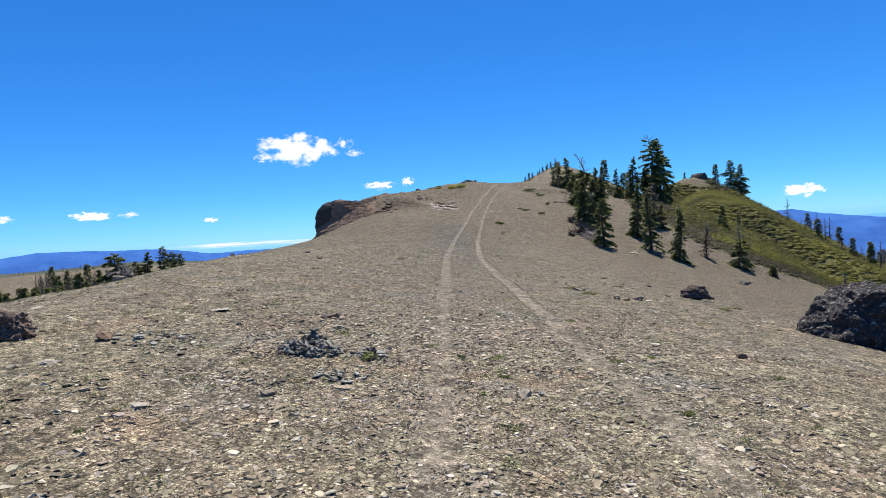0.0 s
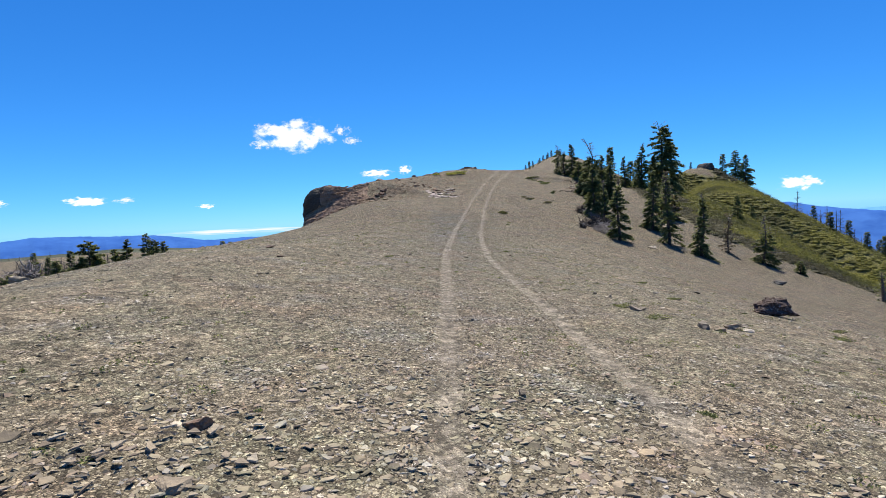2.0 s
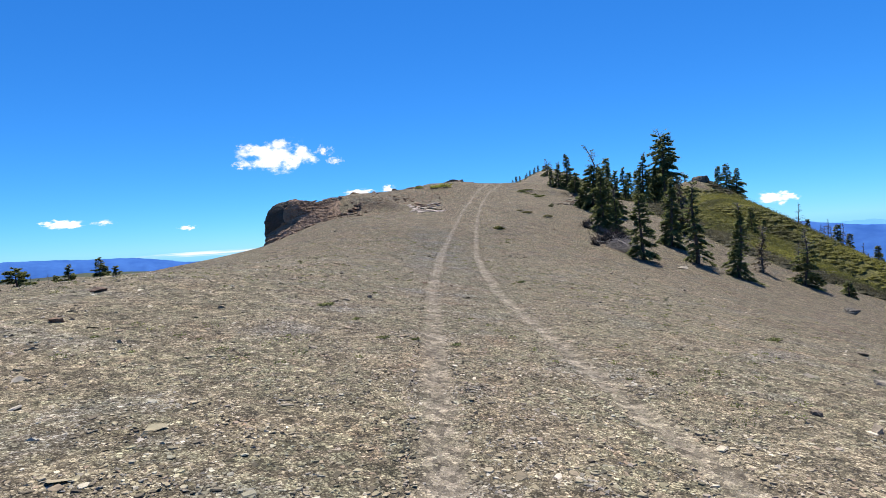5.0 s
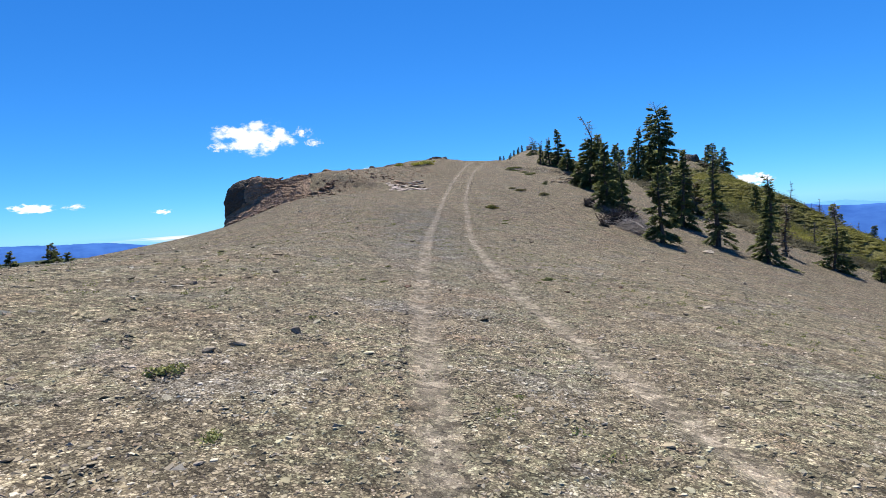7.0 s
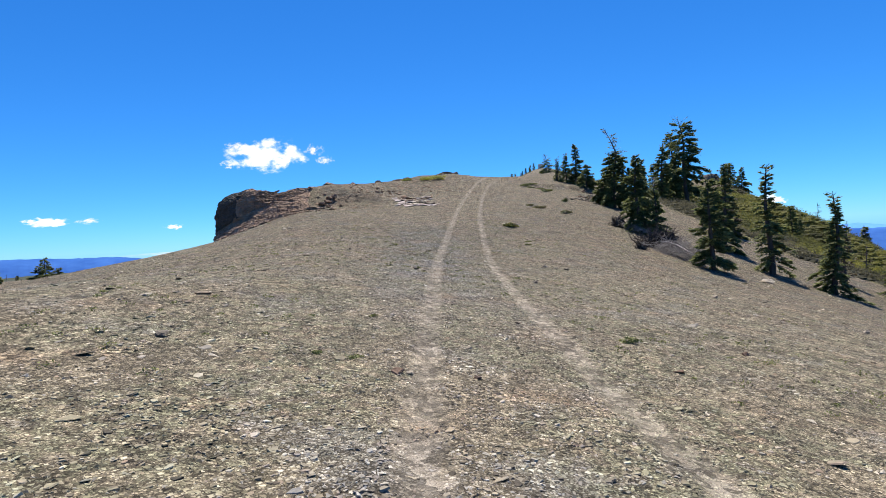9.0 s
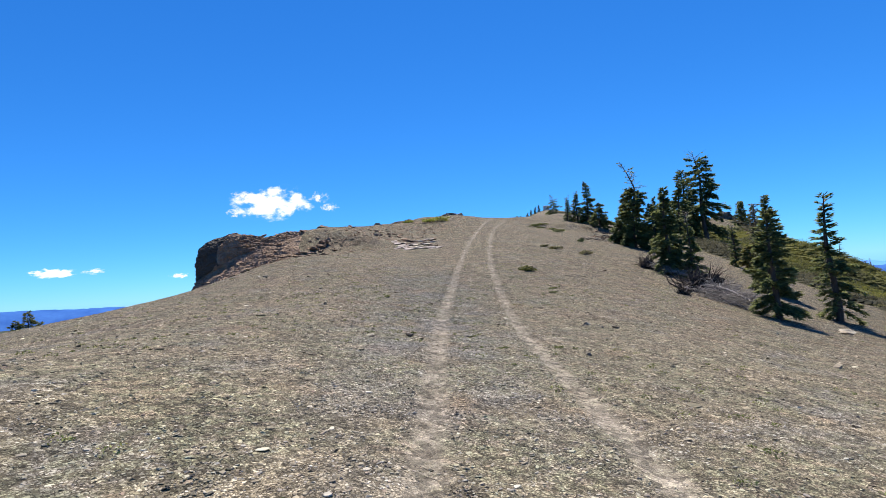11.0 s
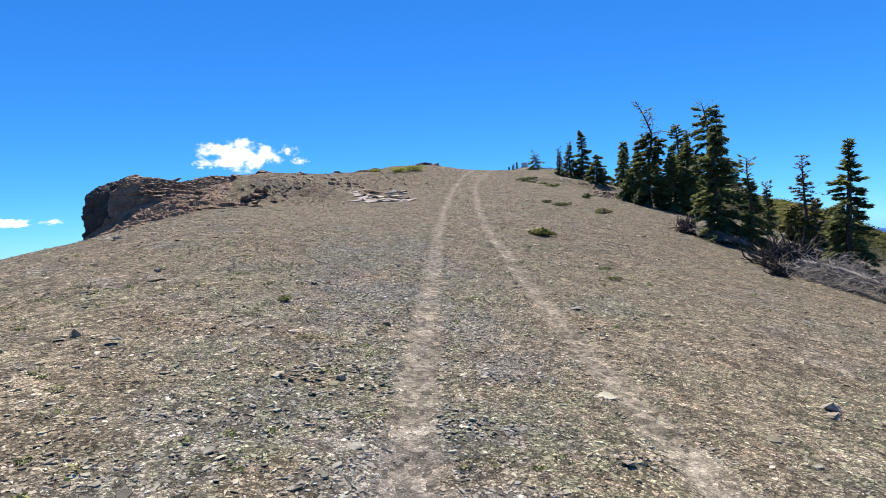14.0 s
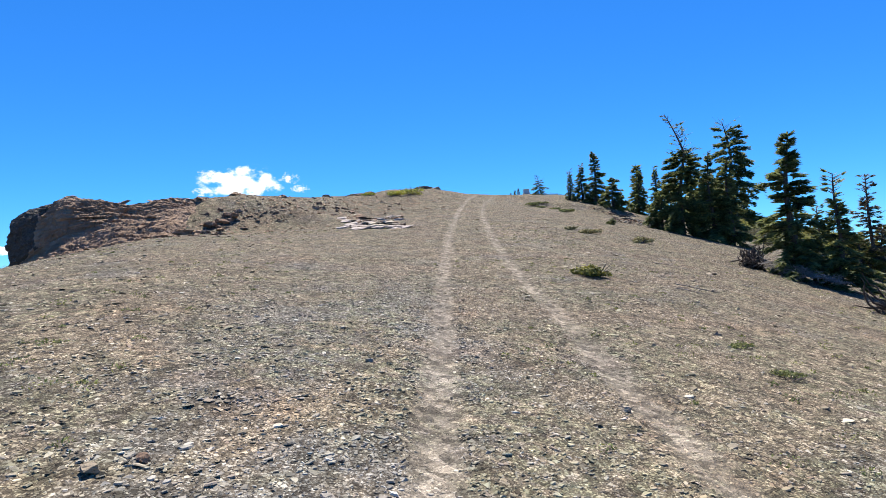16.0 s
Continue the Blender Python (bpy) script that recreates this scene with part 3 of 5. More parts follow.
def bent_trunk(h, lean, kink, r, n=14):
    """Points up a trunk; lean: metres the top stands off; kink: a sideways bend near the top."""
    f = np.linspace(0, 1, n)
    x = lean[0] * f ** 1.5 + kink * np.maximum(0, f - 0.68) * h * 0.55 + 0.02 * h * np.sin(f * 5 + r.rand() * 6)
    y = lean[1] * f ** 1.5 + 0.01 * h * np.sin(f * 7 + r.rand() * 6)
    return np.stack([x, y, f * h], -1)


def sprays(base, way, length, r, count, size, sag):
    """Needle sprays along one branch: thin triangles (count, 3, 3)."""
    f = np.sqrt(r.rand(count)) * 0.95 + 0.08
    p = base + way * (length * f)[:, None]
    p[:, 2] += r.normal(0, 0.035, count) * (0.4 + length) - sag * (f * length) ** 1.6 * 0.35
    side = np.cross(way, (0, 0, 1.0))
    side /= np.linalg.norm(side) + 1e-9
    turn = r.uniform(-1.25, 1.25, count)
    d = way * np.cos(turn)[:, None] + side * np.sin(turn)[:, None]
    d[:, 2] += r.uniform(-0.5, 0.22, count)
    d /= np.linalg.norm(d, axis=1)[:, None]
    flat = np.cross(d, (0, 0, 1.0))
    flat /= np.linalg.norm(flat, axis=1)[:, None] + 1e-9
    up = np.cross(flat, d)
    roll = r.uniform(-1.1, 1.1, count)
    w = flat * np.cos(roll)[:, None] + up * np.sin(roll)[:, None]
    s = size * r.uniform(0.6, 1.3, count) * (1.15 - 0.45 * f)
    half = (s * 0.20)[:, None]
    return np.stack([p + w * half, p + d * s[:, None], p - w * half], 1)


def conifer(x, y, h, wide, seed, label, lean=(0, 0), kink=0.0, bare=0.0, start=0.04, thin=1.0, taper=0.88, material=None, bare_low=0.0, skirt=0.0, name="conifer", group="conifers on the ridge", sink=0.1):
    """A conifer: trunk, crown of drooping sprays and, where it has one, a bare dead top."""
    r = np.random.RandomState(seed)
    root = new(name)
    root.location = at(x, y, -sink)
    line = bent_trunk(h, lean, kink, r)
    f = np.linspace(0, 1, len(line))
    r0 = (0.022 * h + 0.03) * (1.0 if bare < 0.2 else 0.7 if bare < 0.9 else 2.2)
    v, q = tube(line, r0 * (1 - f) ** 0.8 + 0.012, 8)
    trunk = part("trunk", indexed("trunk", v, q, BARK if bare < 0.5 else DARK_DEAD, smooth=True), root)
    quads, twigs, dead = [], [], []
    z = start * h
    step = (h * 0.0115 + 0.06) / 3.1
    while z < h * 0.985:
        g = z / h
        a = r.rand() * 6.28
        lump = 0.62 + 0.70 * float(value_noise(np.array(math.cos(a) * 1.3 + seed * 7.1 + g * 2), np.array(math.sin(a) * 1.3 + g * h * 0.8)))
        spread = wide * 0.54 * ((1 - g) ** taper + 0.015) * lump * (1.0 + 0.16 * math.sin(g * 23 + seed))
        spread *= min(1.0, 0.85 + g * 2) if not skirt else 1.0 + skirt * max(0, 0.12 - g) * 6
        core = np.array([np.interp(z, line[:, 2], line[:, c]) for c in range(3)])
        ln = max(0.14, spread * r.uniform(0.55, 1.3))
        tilt = -0.30 + 0.75 * g + r.uniform(-0.22, 0.22)
        way = np.array([math.cos(a), math.sin(a), tilt])
        way /= np.linalg.norm(way)
        z += step * r.uniform(0.6, 1.4)
        is_bare = g > 1 - bare or r.rand() < bare_low * (1 - g)
        if is_bare:
            if r.rand() < 0.75:
                m = np.linspace(0, 1, 5)
                ln2 = ln * r.uniform(0.8, 1.5) + 0.15
                pts = core + way * (ln2 * m)[:, None] + np.cumsum(r.normal(0, 0.03 * ln2, (5, 3)), 0)
                pts[:, 2] += 0.15 * ln2 * m * m
                dead.append((pts, (0.012 + 0.0012 * h) * (1 - m) + 0.006))
                if r.rand() < 0.5:
                    quads.append(sprays(pts[2], way, ln2 * 0.55, r, 9, 0.26, 0.1))
            continue
        m = np.linspace(0, 1, 3)
        pts = core + way * (ln * m)[:, None]
        pts[:, 2] -= 0.35 * (m * ln) ** 1.6 * 0.5
        twigs.append((pts, 0.014 * (1 - m) + 0.004))
        cnt = int((8 + 30 * ln) * thin * (1.35 - 0.35 * g))
        quads.append(sprays(core, way, ln, r, max(5, cnt), 0.22 + 0.07 * ln + 0.008 * h, 0.5))
    if twigs:
        tagged(part("branchwork", tubes("branchwork", twigs, BARK, None, 3), trunk), kind="stuff")
    if quads:
        tagged(part("crown", bulk("crown", np.concatenate(quads), material or FIR, None, 3), root, "dark green needled crown"), kind="stuff")
    if dead:
        tagged(part("bare_branchwork", tubes("bare_branchwork", dead, DEAD, None, 3), trunk, "bare grey dead branches"), kind="stuff")
    return tagged(root, label, "tree", group)


conifer(15.2, 52.8, 4.85, 2.0, 11, "dense dark green young fir on the gravel slope", skirt=1.0, thin=1.5, taper=0.62)
conifer(22.8, 64.6, 6.6, 2.5, 36, "dense dark green fir behind the fallen tree", thin=1.5, taper=0.8)
conifer(21.5, 57.6, 6.8, 2.6, 12, "open-branched dark green fir with ragged top", bare=0.10, thin=0.9, start=0.08, bare_low=0.12)
conifer(23.6, 54.9, 6.0, 1.9, 13, "slim dark green fir with a thin bare spire", skirt=0.6, thin=1.2, bare=0.12)
conifer(29.2, 61.1, 4.2, 1.3, 14, "small half-dead grey conifer with few needles", bare=0.22, thin=0.6, bare_low=0.5, material=DRY_FIR, name="dead_conifer")
conifer(32.1, 59.7, 5.0, 2.4, 15, "conifer with bare grey top and bushy foot", bare=0.36, skirt=0.9, thin=1.2, taper=0.9, bare_low=0.2)
conifer(35.5, 59.4, 1.3, 1.3, 16, "low bushy fir sapling on the slope", thin=1.6, skirt=0.5, name="fir_sapling")
conifer(16.6, 65.5, 5.9, 2.6, 17, "tall dense dark fir beside the uprooted stump", thin=2.0, bare=0.02, taper=0.75)
conifer(17.3, 64.1, 4.45, 1.8, 37, "small fir with a thin bare spire", thin=1.3, bare=0.22, taper=1.15)
conifer(28.5, 74.5, 6.2, 2.6, 19, "half-dead conifer with reddish drooping twigs and crooked top", bare=0.20, thin=0.8, bare_low=0.45, taper=0.95, kink=-0.12, material=DRY_FIR)
conifer(29.0, 79.0, 3.9, 1.5, 48, "slim dark half-bare fir at the edge of the scrub", bare=0.15, thin=1.2, taper=0.8, bare_low=0.2)
conifer(29.6, 75.0, 3.4, 2.4, 38, "bushy olive young conifer", thin=1.5, skirt=0.4, material=FIR_GOLD)
conifer(27.6, 74.4, 2.6, 2.6, 45, "bushy olive young conifer", thin=1.5, skirt=0.4, material=FIR_GOLD)
conifer(20.4, 80.3, 8.3, 3.1, 20, "old conifer with crooked bare top leaning over", kink=-0.95, bare=0.34, lean=(0.3, 0), thin=2.1, taper=0.72)
conifer(21.6, 79.0, 4.6, 2.4, 21, "dense dark fir in the ridge clump", thin=2.2, taper=0.7)
conifer(22.6, 78.6, 5.6, 2.2, 22, "dense dark fir in the ridge clump", thin=2.0, taper=0.8)
conifer(19.6, 81.6, 3.4, 2.2, 39, "shorter dark fir at the clump's edge", thin=1.5, taper=0.7)
conifer(40.2, 104.3, 12.7, 6.0, 23, "tall old conifer with crooked flagged top", kink=-0.30, lean=(-0.7, 0), bare=0.08, thin=1.3, taper=0.42, start=0.14, bare_low=0.2)
conifer(53.8, 137.0, 17.0, 6.8, 24, "tall dense dark fir behind the crest", thin=1.5, taper=0.5)
conifer(35.0, 101.0, 8.2, 3.0, 40, "slim dark fir with a fine top behind the crest", thin=1.6, bare=0.06, taper=0.75)
conifer(38.0, 104.0, 6.2, 2.8, 42, "dark fir behind the ridge clump", thin=1.3)
conifer(32.5, 103.0, 5.6, 2.4, 43, "dark fir behind the ridge clump", thin=1.3)
conifer(23.0, 102.7, 5.9, 2.7, 25, "dense dark fir near the crest", thin=1.6, taper=0.75)
conifer(21.8, 103.4, 4.3, 2.2, 26, "dark fir near the crest", thin=1.3, bare=0.1)
conifer(20.8, 104.5, 3.4, 1.2, 46, "thin ragged young fir near the crest", thin=0.8, bare=0.15)
conifer(23.3, 98.8, 3.3, 2.6, 27, "low bushy dark fir near the crest", thin=2.0, taper=0.6)
conifer(29.0, 105.0, 5.1, 2.5, 28, "dense dark fir below the crest", thin=1.6, taper=0.7)
conifer(29.3, 101.7, 5.8, 1.7, 44, "slim fir with a thin bare spire", thin=1.1, bare=0.1)
conifer(33.7, 164.0, 4.9, 3.6, 29, "wind-beaten twisted conifer on the skyline", kink=-0.4, bare=0.3, thin=0.8)
conifer(112.0, 214.7, 17.6, 7.6, 30, "tall dark fir on the brushy spur", thin=2.2, taper=0.55)
conifer(113.5, 209.9, 14.8, 6.0, 31, "tall slim dark fir on the brushy spur", thin=2.2, taper=0.55)
for _i, (_x, _y, _top, _w, _t) in enumerate(((-51.3, 82.0, 0.6, 5.4, 0.42), (-53.7, 95.7, 0.55, 4.4, 0.8), (-64.5, 121.5, 1.2, 5.6, 0.5), (-52.9, 102.2, 0.2, 4.4, 0.5), (-55.6, 110.9, -0.4, 4.6, 0.55), (-59.2, 101.2, -1.3, 4.0, 0.6), (-54.9, 95.0, -1.6, 4.2, 0.5))):
    conifer(_x, _y, _top - float(ground(_x, _y)), _w, 32 + _i, ("bushy dark fir", "dark fir", "tall open fir", "dense dark fir")[_i % 4] + " standing below the ridge brow", thin=2.4 if _i != 2 else 1.3, taper=_t, bare_low=0.3 if _i == 2 else 0.0, group="firs below the western brow")
conifer(40.3, 54.9, 2.9, 0.9, 41, "thick broken dead snag at the edge of the scrub", bare=1.0, lean=(-0.25, 0), name="dead_snag")

# ---- rocks ----


def rock(name, place, size, seed, material, label, category="rock", turn=0.0, cuts=2, rough=0.12, sink=0.25, group="", points=16):
    """An angular broken rock: a hull of random points, cut finer and roughened."""
    r = np.random.RandomState(seed)
    bm = bmesh.new()
    p = r.normal(size=(points, 3))
    p /= np.linalg.norm(p, axis=1)[:, None]
    p = np.sign(p) * np.abs(p) ** 0.7 * r.uniform(0.75, 1.05, (points, 1))
    for q in p:
        bm.verts.new(q)
    hull = bmesh.ops.convex_hull(bm, input=bm.verts[:])
    junk = {g for g in list(hull["geom_interior"]) + list(hull["geom_unused"]) if isinstance(g, bmesh.types.BMVert)}
    bmesh.ops.delete(bm, geom=list(junk), context="VERTS")
    for c in range(cuts):
        bmesh.ops.subdivide_edges(bm, edges=bm.edges[:], cuts=1, use_grid_fill=True)
    off = Vector((seed * 1.7, seed * 0.3, 0))
    bm.normal_update()
    for v in bm.verts:
        k = (noise.fractal(v.co * 1.7 + off, 0.8, 2.0, 4) + (0.5 * abs(noise.noise(v.co * 5 + off)) if cuts > 2 else 0)) * rough
        v.co += v.normal * k
        v.co = Vector((v.co.x * size[0] / 2, v.co.y * size[1] / 2, v.co.z * size[2] / 2))
    me = bpy.data.meshes.new(name)
    bmesh.ops.triangulate(bm, faces=bm.faces[:])
    bm.to_mesh(me)
    bm.free()
    me.materials.append(material)
    ob = new(name, me)
    ob.matrix_world = pose(place[0], place[1], float(ground(place[0], place[1])) + size[2] * (0.5 - sink), r.uniform(-8, 8), r.uniform(-8, 8), turn + r.uniform(-20, 20))
    return tagged(ob, label, category, group)


def outcrop(name, p, q, wide, top, base, seed, label, steep=0.28, material=CLIFF):
    """A rocky ledge: a heap of rock between p and q with a broken wall and a rough top."""
    r = np.random.RandomState(seed)
    nu, nv = 190, 100
    u, v = np.meshgrid(np.linspace(0, 1, nu), np.linspace(0, np.pi, nv))
    ax = np.array([q[0] - p[0], q[1] - p[1]])
    ln = np.linalg.norm(ax)
    ax = ax / ln
    sd = np.array([-ax[1], ax[0]])
    ends = (1 - np.abs(2 * u - 1) ** 9) ** 0.5
    cx = np.cos(v)
    box = np.sign(cx) * np.abs(cx) ** steep
    up = np.sin(v) ** 0.34
    X = p[0] + ax[0] * u * ln + sd[0] * box * wide / 2 * (0.45 + 0.55 * ends)
    Y = p[1] + ax[1] * u * ln + sd[1] * box * wide / 2 * (0.45 + 0.55 * ends)
    t = base + (np.interp(u, np.linspace(0, 1, len(top)), top) - base) * up * ends
    V = np.stack([X, Y, t], -1).reshape(-1, 3)
    out = np.zeros_like(V)
    for k, c in enumerate(V):
        c = Vector(c)
        a = noise.fractal(c * 0.45 + Vector((seed, 0, 0)), 0.8, 2.1, 6) * 0.6
        cell = noise.voronoi(c * 0.9 + Vector((0, seed, 0)))[0]
        b = (cell[1] - cell[0]) * 0.40
        cell = noise.voronoi(c * 2.6 + Vector((seed, 0, 0)))[0]
        b += (cell[1] - cell[0]) * 0.14
        layer = 0.06 * math.sin(c.z * 6.5 + 2.0 * noise.noise(c * 0.6))
        w = a + b + layer
        d = Vector((sd[0] * box.ravel()[k], sd[1] * box.ravel()[k], 0.55))
        out[k] = c + d * w
    i = (np.arange(nv - 1)[:, None] * nu + np.arange(nu - 1)[None, :]).ravel()
    ob = indexed(name, out, np.stack([i, i + nu, i + nu + 1, i + 1], -1), material)
    return tagged(ob, label, "rock outcrop")





def great_boulder(x, y):
    """A wedge of dark rock: low at its western tip, steep and undercut towards the south."""
    r = np.random.RandomState(3)
    bm = bmesh.new()
    for side in (0, 1):
        for f, h in ((-1.0, 0.12), (-0.72, 0.52), (-0.5, 1.12), (-0.34, 1.22), (0.05, 1.36), (0.5, 1.20), (0.85, 0.7), (1.0, 0.2)):
            deep = 0.95 * (1 - f * f) ** 0.5 + 0.18
            bm.verts.new((f * 1.72, deep * (0.95 if side else -1.0) + r.uniform(-0.06, 0.06), -0.7))
            bm.verts.new((f * 1.66, deep * (0.66 if side else -0.62) + r.uniform(-0.08, 0.08), h + r.uniform(-0.05, 0.05)))
    bmesh.ops.convex_hull(bm, input=bm.verts[:])
    loose = [v for v in bm.verts if not v.link_faces]
    bmesh.ops.delete(bm, geom=loose, context="VERTS")
    bmesh.ops.triangulate(bm, faces=bm.faces[:])
    for k in range(5):
        bmesh.ops.subdivide_edges(bm, edges=[e for e in bm.edges if e.calc_length() > 0.07], cuts=1, use_grid_fill=True)
        bmesh.ops.triangulate(bm, faces=[f for f in bm.faces if len(f.verts) > 3])
    bm.normal_update()
    for v in bm.verts:
        c = v.co.copy()
        cell = noise.voronoi(Vector((c.x * 1.7, c.y * 1.7, c.z * 2.6 + 0.5 * c.x)))[0]
        d = 0.16 * noise.fractal(c * 1.6, 0.8, 2.1, 5) - 0.20 * max(0.0, 0.30 - (cell[1] - cell[0])) + 0.05 * abs(noise.noise(c * 6.0))
        v.co = c + v.normal * d
    me = bpy.data.meshes.new("boulder")
    bm.to_mesh(me)
    bm.free()
    me.materials.append(LICHEN_ROCK)
    ob = new("boulder", me)
    ob.matrix_world = pose(x, y, float(ground(x, y)) + 0.12, 0, 9, -12)
    return tagged(ob, "large dark grey lichen-spotted boulder on the gravel", "boulder")


great_boulder(10.05, 12.35)
rock("boulder", (9.85, 21.3), (1.5, 0.9, 0.66), 5, LICHEN_RUST, "low dark boulder half sunk in the gravel", "boulder", -15, 3, 0.2, 0.2)
rock("boulder", (-5.55, 6.25), (0.5, 0.5, 0.44), 8, LICHEN_RUST, "dark rusty angular rock spotted with lichen", "rock", 0, 4, 0.3, 0.22)
rock("boulder", (25.3, 46.3), (1.3, 0.8, 0.5), 9, GREY_ROCK, "dark flat boulder on the lower slope", "boulder", 10, 3, 0.2, 0.25)
outcrop("rock_outcrop", (73.0, 160.6), (80.0, 164.2), 4.0, (12.4, 13.5, 13.4, 12.9, 12.0, 10.6, 9.0), 7.6, 5, "weathered rock knob on the brushy spur", material=KNOB)

# the cliff's foot, its shelf and its top, from the back round the western nose and along the front
CLIFF_FOOT = ((-14.5, 83.0), (-18.9, 76.4), (-18.4, 74.0), (-17.6, 70.6), (-15.2, 67.6), (-12.9, 67.7), (-10.9, 69.0), (-9.2, 72.3), (-7.8, 77.2), (-5.8, 82.6))
CLIFF_SHELF = ((-14.2, 82.0, 3.5), (-18.65, 75.9, 1.9), (-18.1, 74.1, 1.9), (-17.2, 72.5, 2.5), (-15.6, 71.3, 3.3), (-13.6, 70.7, 4.3), (-12.0, 71.8, 5.0), (-10.6, 75.0, 5.8), (-9.0, 79.5, 6.5), (-7.0, 84.5, 7.1))
CLIFF_TOP = ((-12.8, 80.0, 5.6), (-16.8, 76.0, 5.35), (-16.3, 74.9, 5.75), (-15.7, 74.0, 6.0), (-14.6, 72.9, 6.1), (-13.3, 72.1, 5.95), (-11.8, 73.8, 6.15), (-10.3, 77.0, 6.65), (-8.8, 80.9, 7.1), (-6.6, 86.2, 7.5))


def cliff_point(u, v):
    """A point of the cliff's smooth form: u along it, v from foot (0) to shelf (1), top (2) and back over the top (3)."""
    k = np.linspace(0, 1, len(CLIFF_FOOT))
    curve = lambda rows: np.stack([np.interp(u, k, [c[i] for c in rows]) for i in range(len(rows[0]))], -1)
    foot, shelf, top = curve(CLIFF_FOOT), curve(CLIFF_SHELF), curve(CLIFF_TOP)
    low = ground(foot[..., 0], foot[..., 1]) - 0.45
    foot = np.concatenate([foot, low[..., None]], -1)
    front = smooth01(u, 0.5, 0.72)[..., None]
    a, b, c = (np.clip(v - i, 0, 1)[..., None] for i in range(3))
    wall = (1 - np.cos(b * np.pi / 2)) ** 1.5 * (1 - front) + b * front
    rise = np.sin(b * np.pi / 2) * (1 - front) + b * front
    mid = np.concatenate([wall, wall, rise], -1)
    over = np.array([-12.4, 77.0, 5.4]) * (1 - front) + np.array([-7.0, 88.0, 7.0]) * front
    return foot + (shelf - foot) * a + (top - shelf) * mid * (b > 0) + (over - top) * 0.8 * c * (c > 0)


def cliff():
    """The rock that ends the ridge: a sheer shaded nose over a front of dipping broken layers."""
    root = new("rock_outcrop")
    root.location = at(-13.0, 70.0)
    o = np.array(root.location)
    nu = 360
    rows = np.concatenate([np.linspace(0, 1, 60), np.linspace(1.02, 2, 60), np.linspace(2.04, 3, 22)])
    u, v = np.meshgrid(np.linspace(0, 1, nu), rows)
    p = cliff_point(u, v)
    du, dv = np.gradient(p, axis=1), np.gradient(p, axis=0)
    nrm = np.cross(du, dv)
    nrm /= np.linalg.norm(nrm, axis=-1)[..., None] + 1e-9
    nrm *= np.where((nrm * (p - np.array([-12.5, 77.0, 2.0]))).sum(-1) < 0, -1, 1)[..., None]
    sheer = smooth01(v, 1.0, 1.15) * (1 - smooth01(v, 1.75, 1.95)) * (1 - smooth01(u, 0.42, 0.60))
    fade = (1 - 0.75 * smooth01(u, 0.62, 0.95)) * (1 - 0.15 * sheer)
    out = p.reshape(-1, 3).copy()
    flat_n, flat_f = nrm.reshape(-1, 3), fade.ravel()
    for i, c in enumerate(out):
        w = Vector(c)
        warp = noise.noise_vector(w * 0.6) * 0.35
        bed = w.z - 0.26 * w.x + 0.10 * w.y + warp.x * 0.5
        saw = (bed / 0.52) % 1.0
        d = 0.28 * noise.fractal(w * 0.45, 0.9, 2.0, 5) + 0.14 * (0.5 - saw) * (0.5 + noise.noise(w * 0.7 + Vector((5, 0, 0))))
        saw = (bed / 0.19 + noise.noise(w * 1.1)) % 1.0
        d += 0.05 * (0.5 - saw)
        q = Vector((w.x * 0.8, w.y * 0.8, bed * 2.4)) + warp
        for scale, deep in ((0.6, 0.17), (1.5, 0.09), (3.4, 0.045)):
            dist, spots = noise.voronoi(q * scale)
            h = math.sin(spots[0].x * 12.99 + spots[0].y * 78.23 + spots[0].z * 37.72) * 437.585
            d += deep * ((h - math.floor(h)) - 0.5) - deep * 0.4 * max(0.0, 1 - (dist[1] - dist[0]) * 7)
        out[i] = c + flat_n[i] * d * flat_f[i]
    nv = len(rows)
    i = (np.arange(nv - 1)[:, None] * nu + np.arange(nu - 1)[None, :]).ravel()
    quads = np.stack([i, i + 1, i + nu + 1, i + nu], -1)
    mid_u, mid_v, mid_p = u.ravel()[i], v.ravel()[i], out[i]
    # steep part of the nose, darkened by material in place of shade
    in_shade = (mid_v > 1.02) & (mid_v < 1.80 + 0.3 * value_noise(mid_p[:, 0] * 1.3, mid_p[:, 2] * 1.3)) & (mid_u < 0.44 + 0.05 * value_noise(mid_p[:, 0] * 2.6 + 4, mid_p[:, 2] * 2.6))
    for name, pick, material, label in (("rock_mass", ~in_shade, CLIFF, ""), ("rock_face", in_shade, SHADED_NOSE, "sheer rock nose with its shade put into the colour")):
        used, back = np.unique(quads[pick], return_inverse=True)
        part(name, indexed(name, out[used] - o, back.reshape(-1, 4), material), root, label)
    r = np.random.RandomState(41)
    for k in range(64):
        uu, vv = r.uniform(0.36, 0.98), (2.0 if k % 3 == 0 else r.uniform(0.05, 1.0))
        c = cliff_point(np.array(uu), np.array(vv)) - np.array([0, 0, 0.10])
        sz = r.uniform(0.18, 0.5) * (1 - 0.35 * smooth01(uu, 0.6, 0.9))
        ob = rock("block", (c[0], c[1]), (sz * 1.7, sz * 1.1, sz * 0.42), 700 + k % 14, CLIFF, "", turn=r.uniform(0, 180), cuts=1, rough=0.10, points=12)
        for key in ("label", "category"):
            if key in ob:
                del ob[key]
        ob.matrix_world = Matrix.Translation(Vector(c) - root.location) @ pose(0, 0, 0, r.uniform(-14, 14), -14 + r.uniform(-12, 12), r.uniform(0, 360))
        ob.parent = root
    return tagged(root, "weathered brown cliff of broken dipping layers at the ridge edge", "rock outcrop")


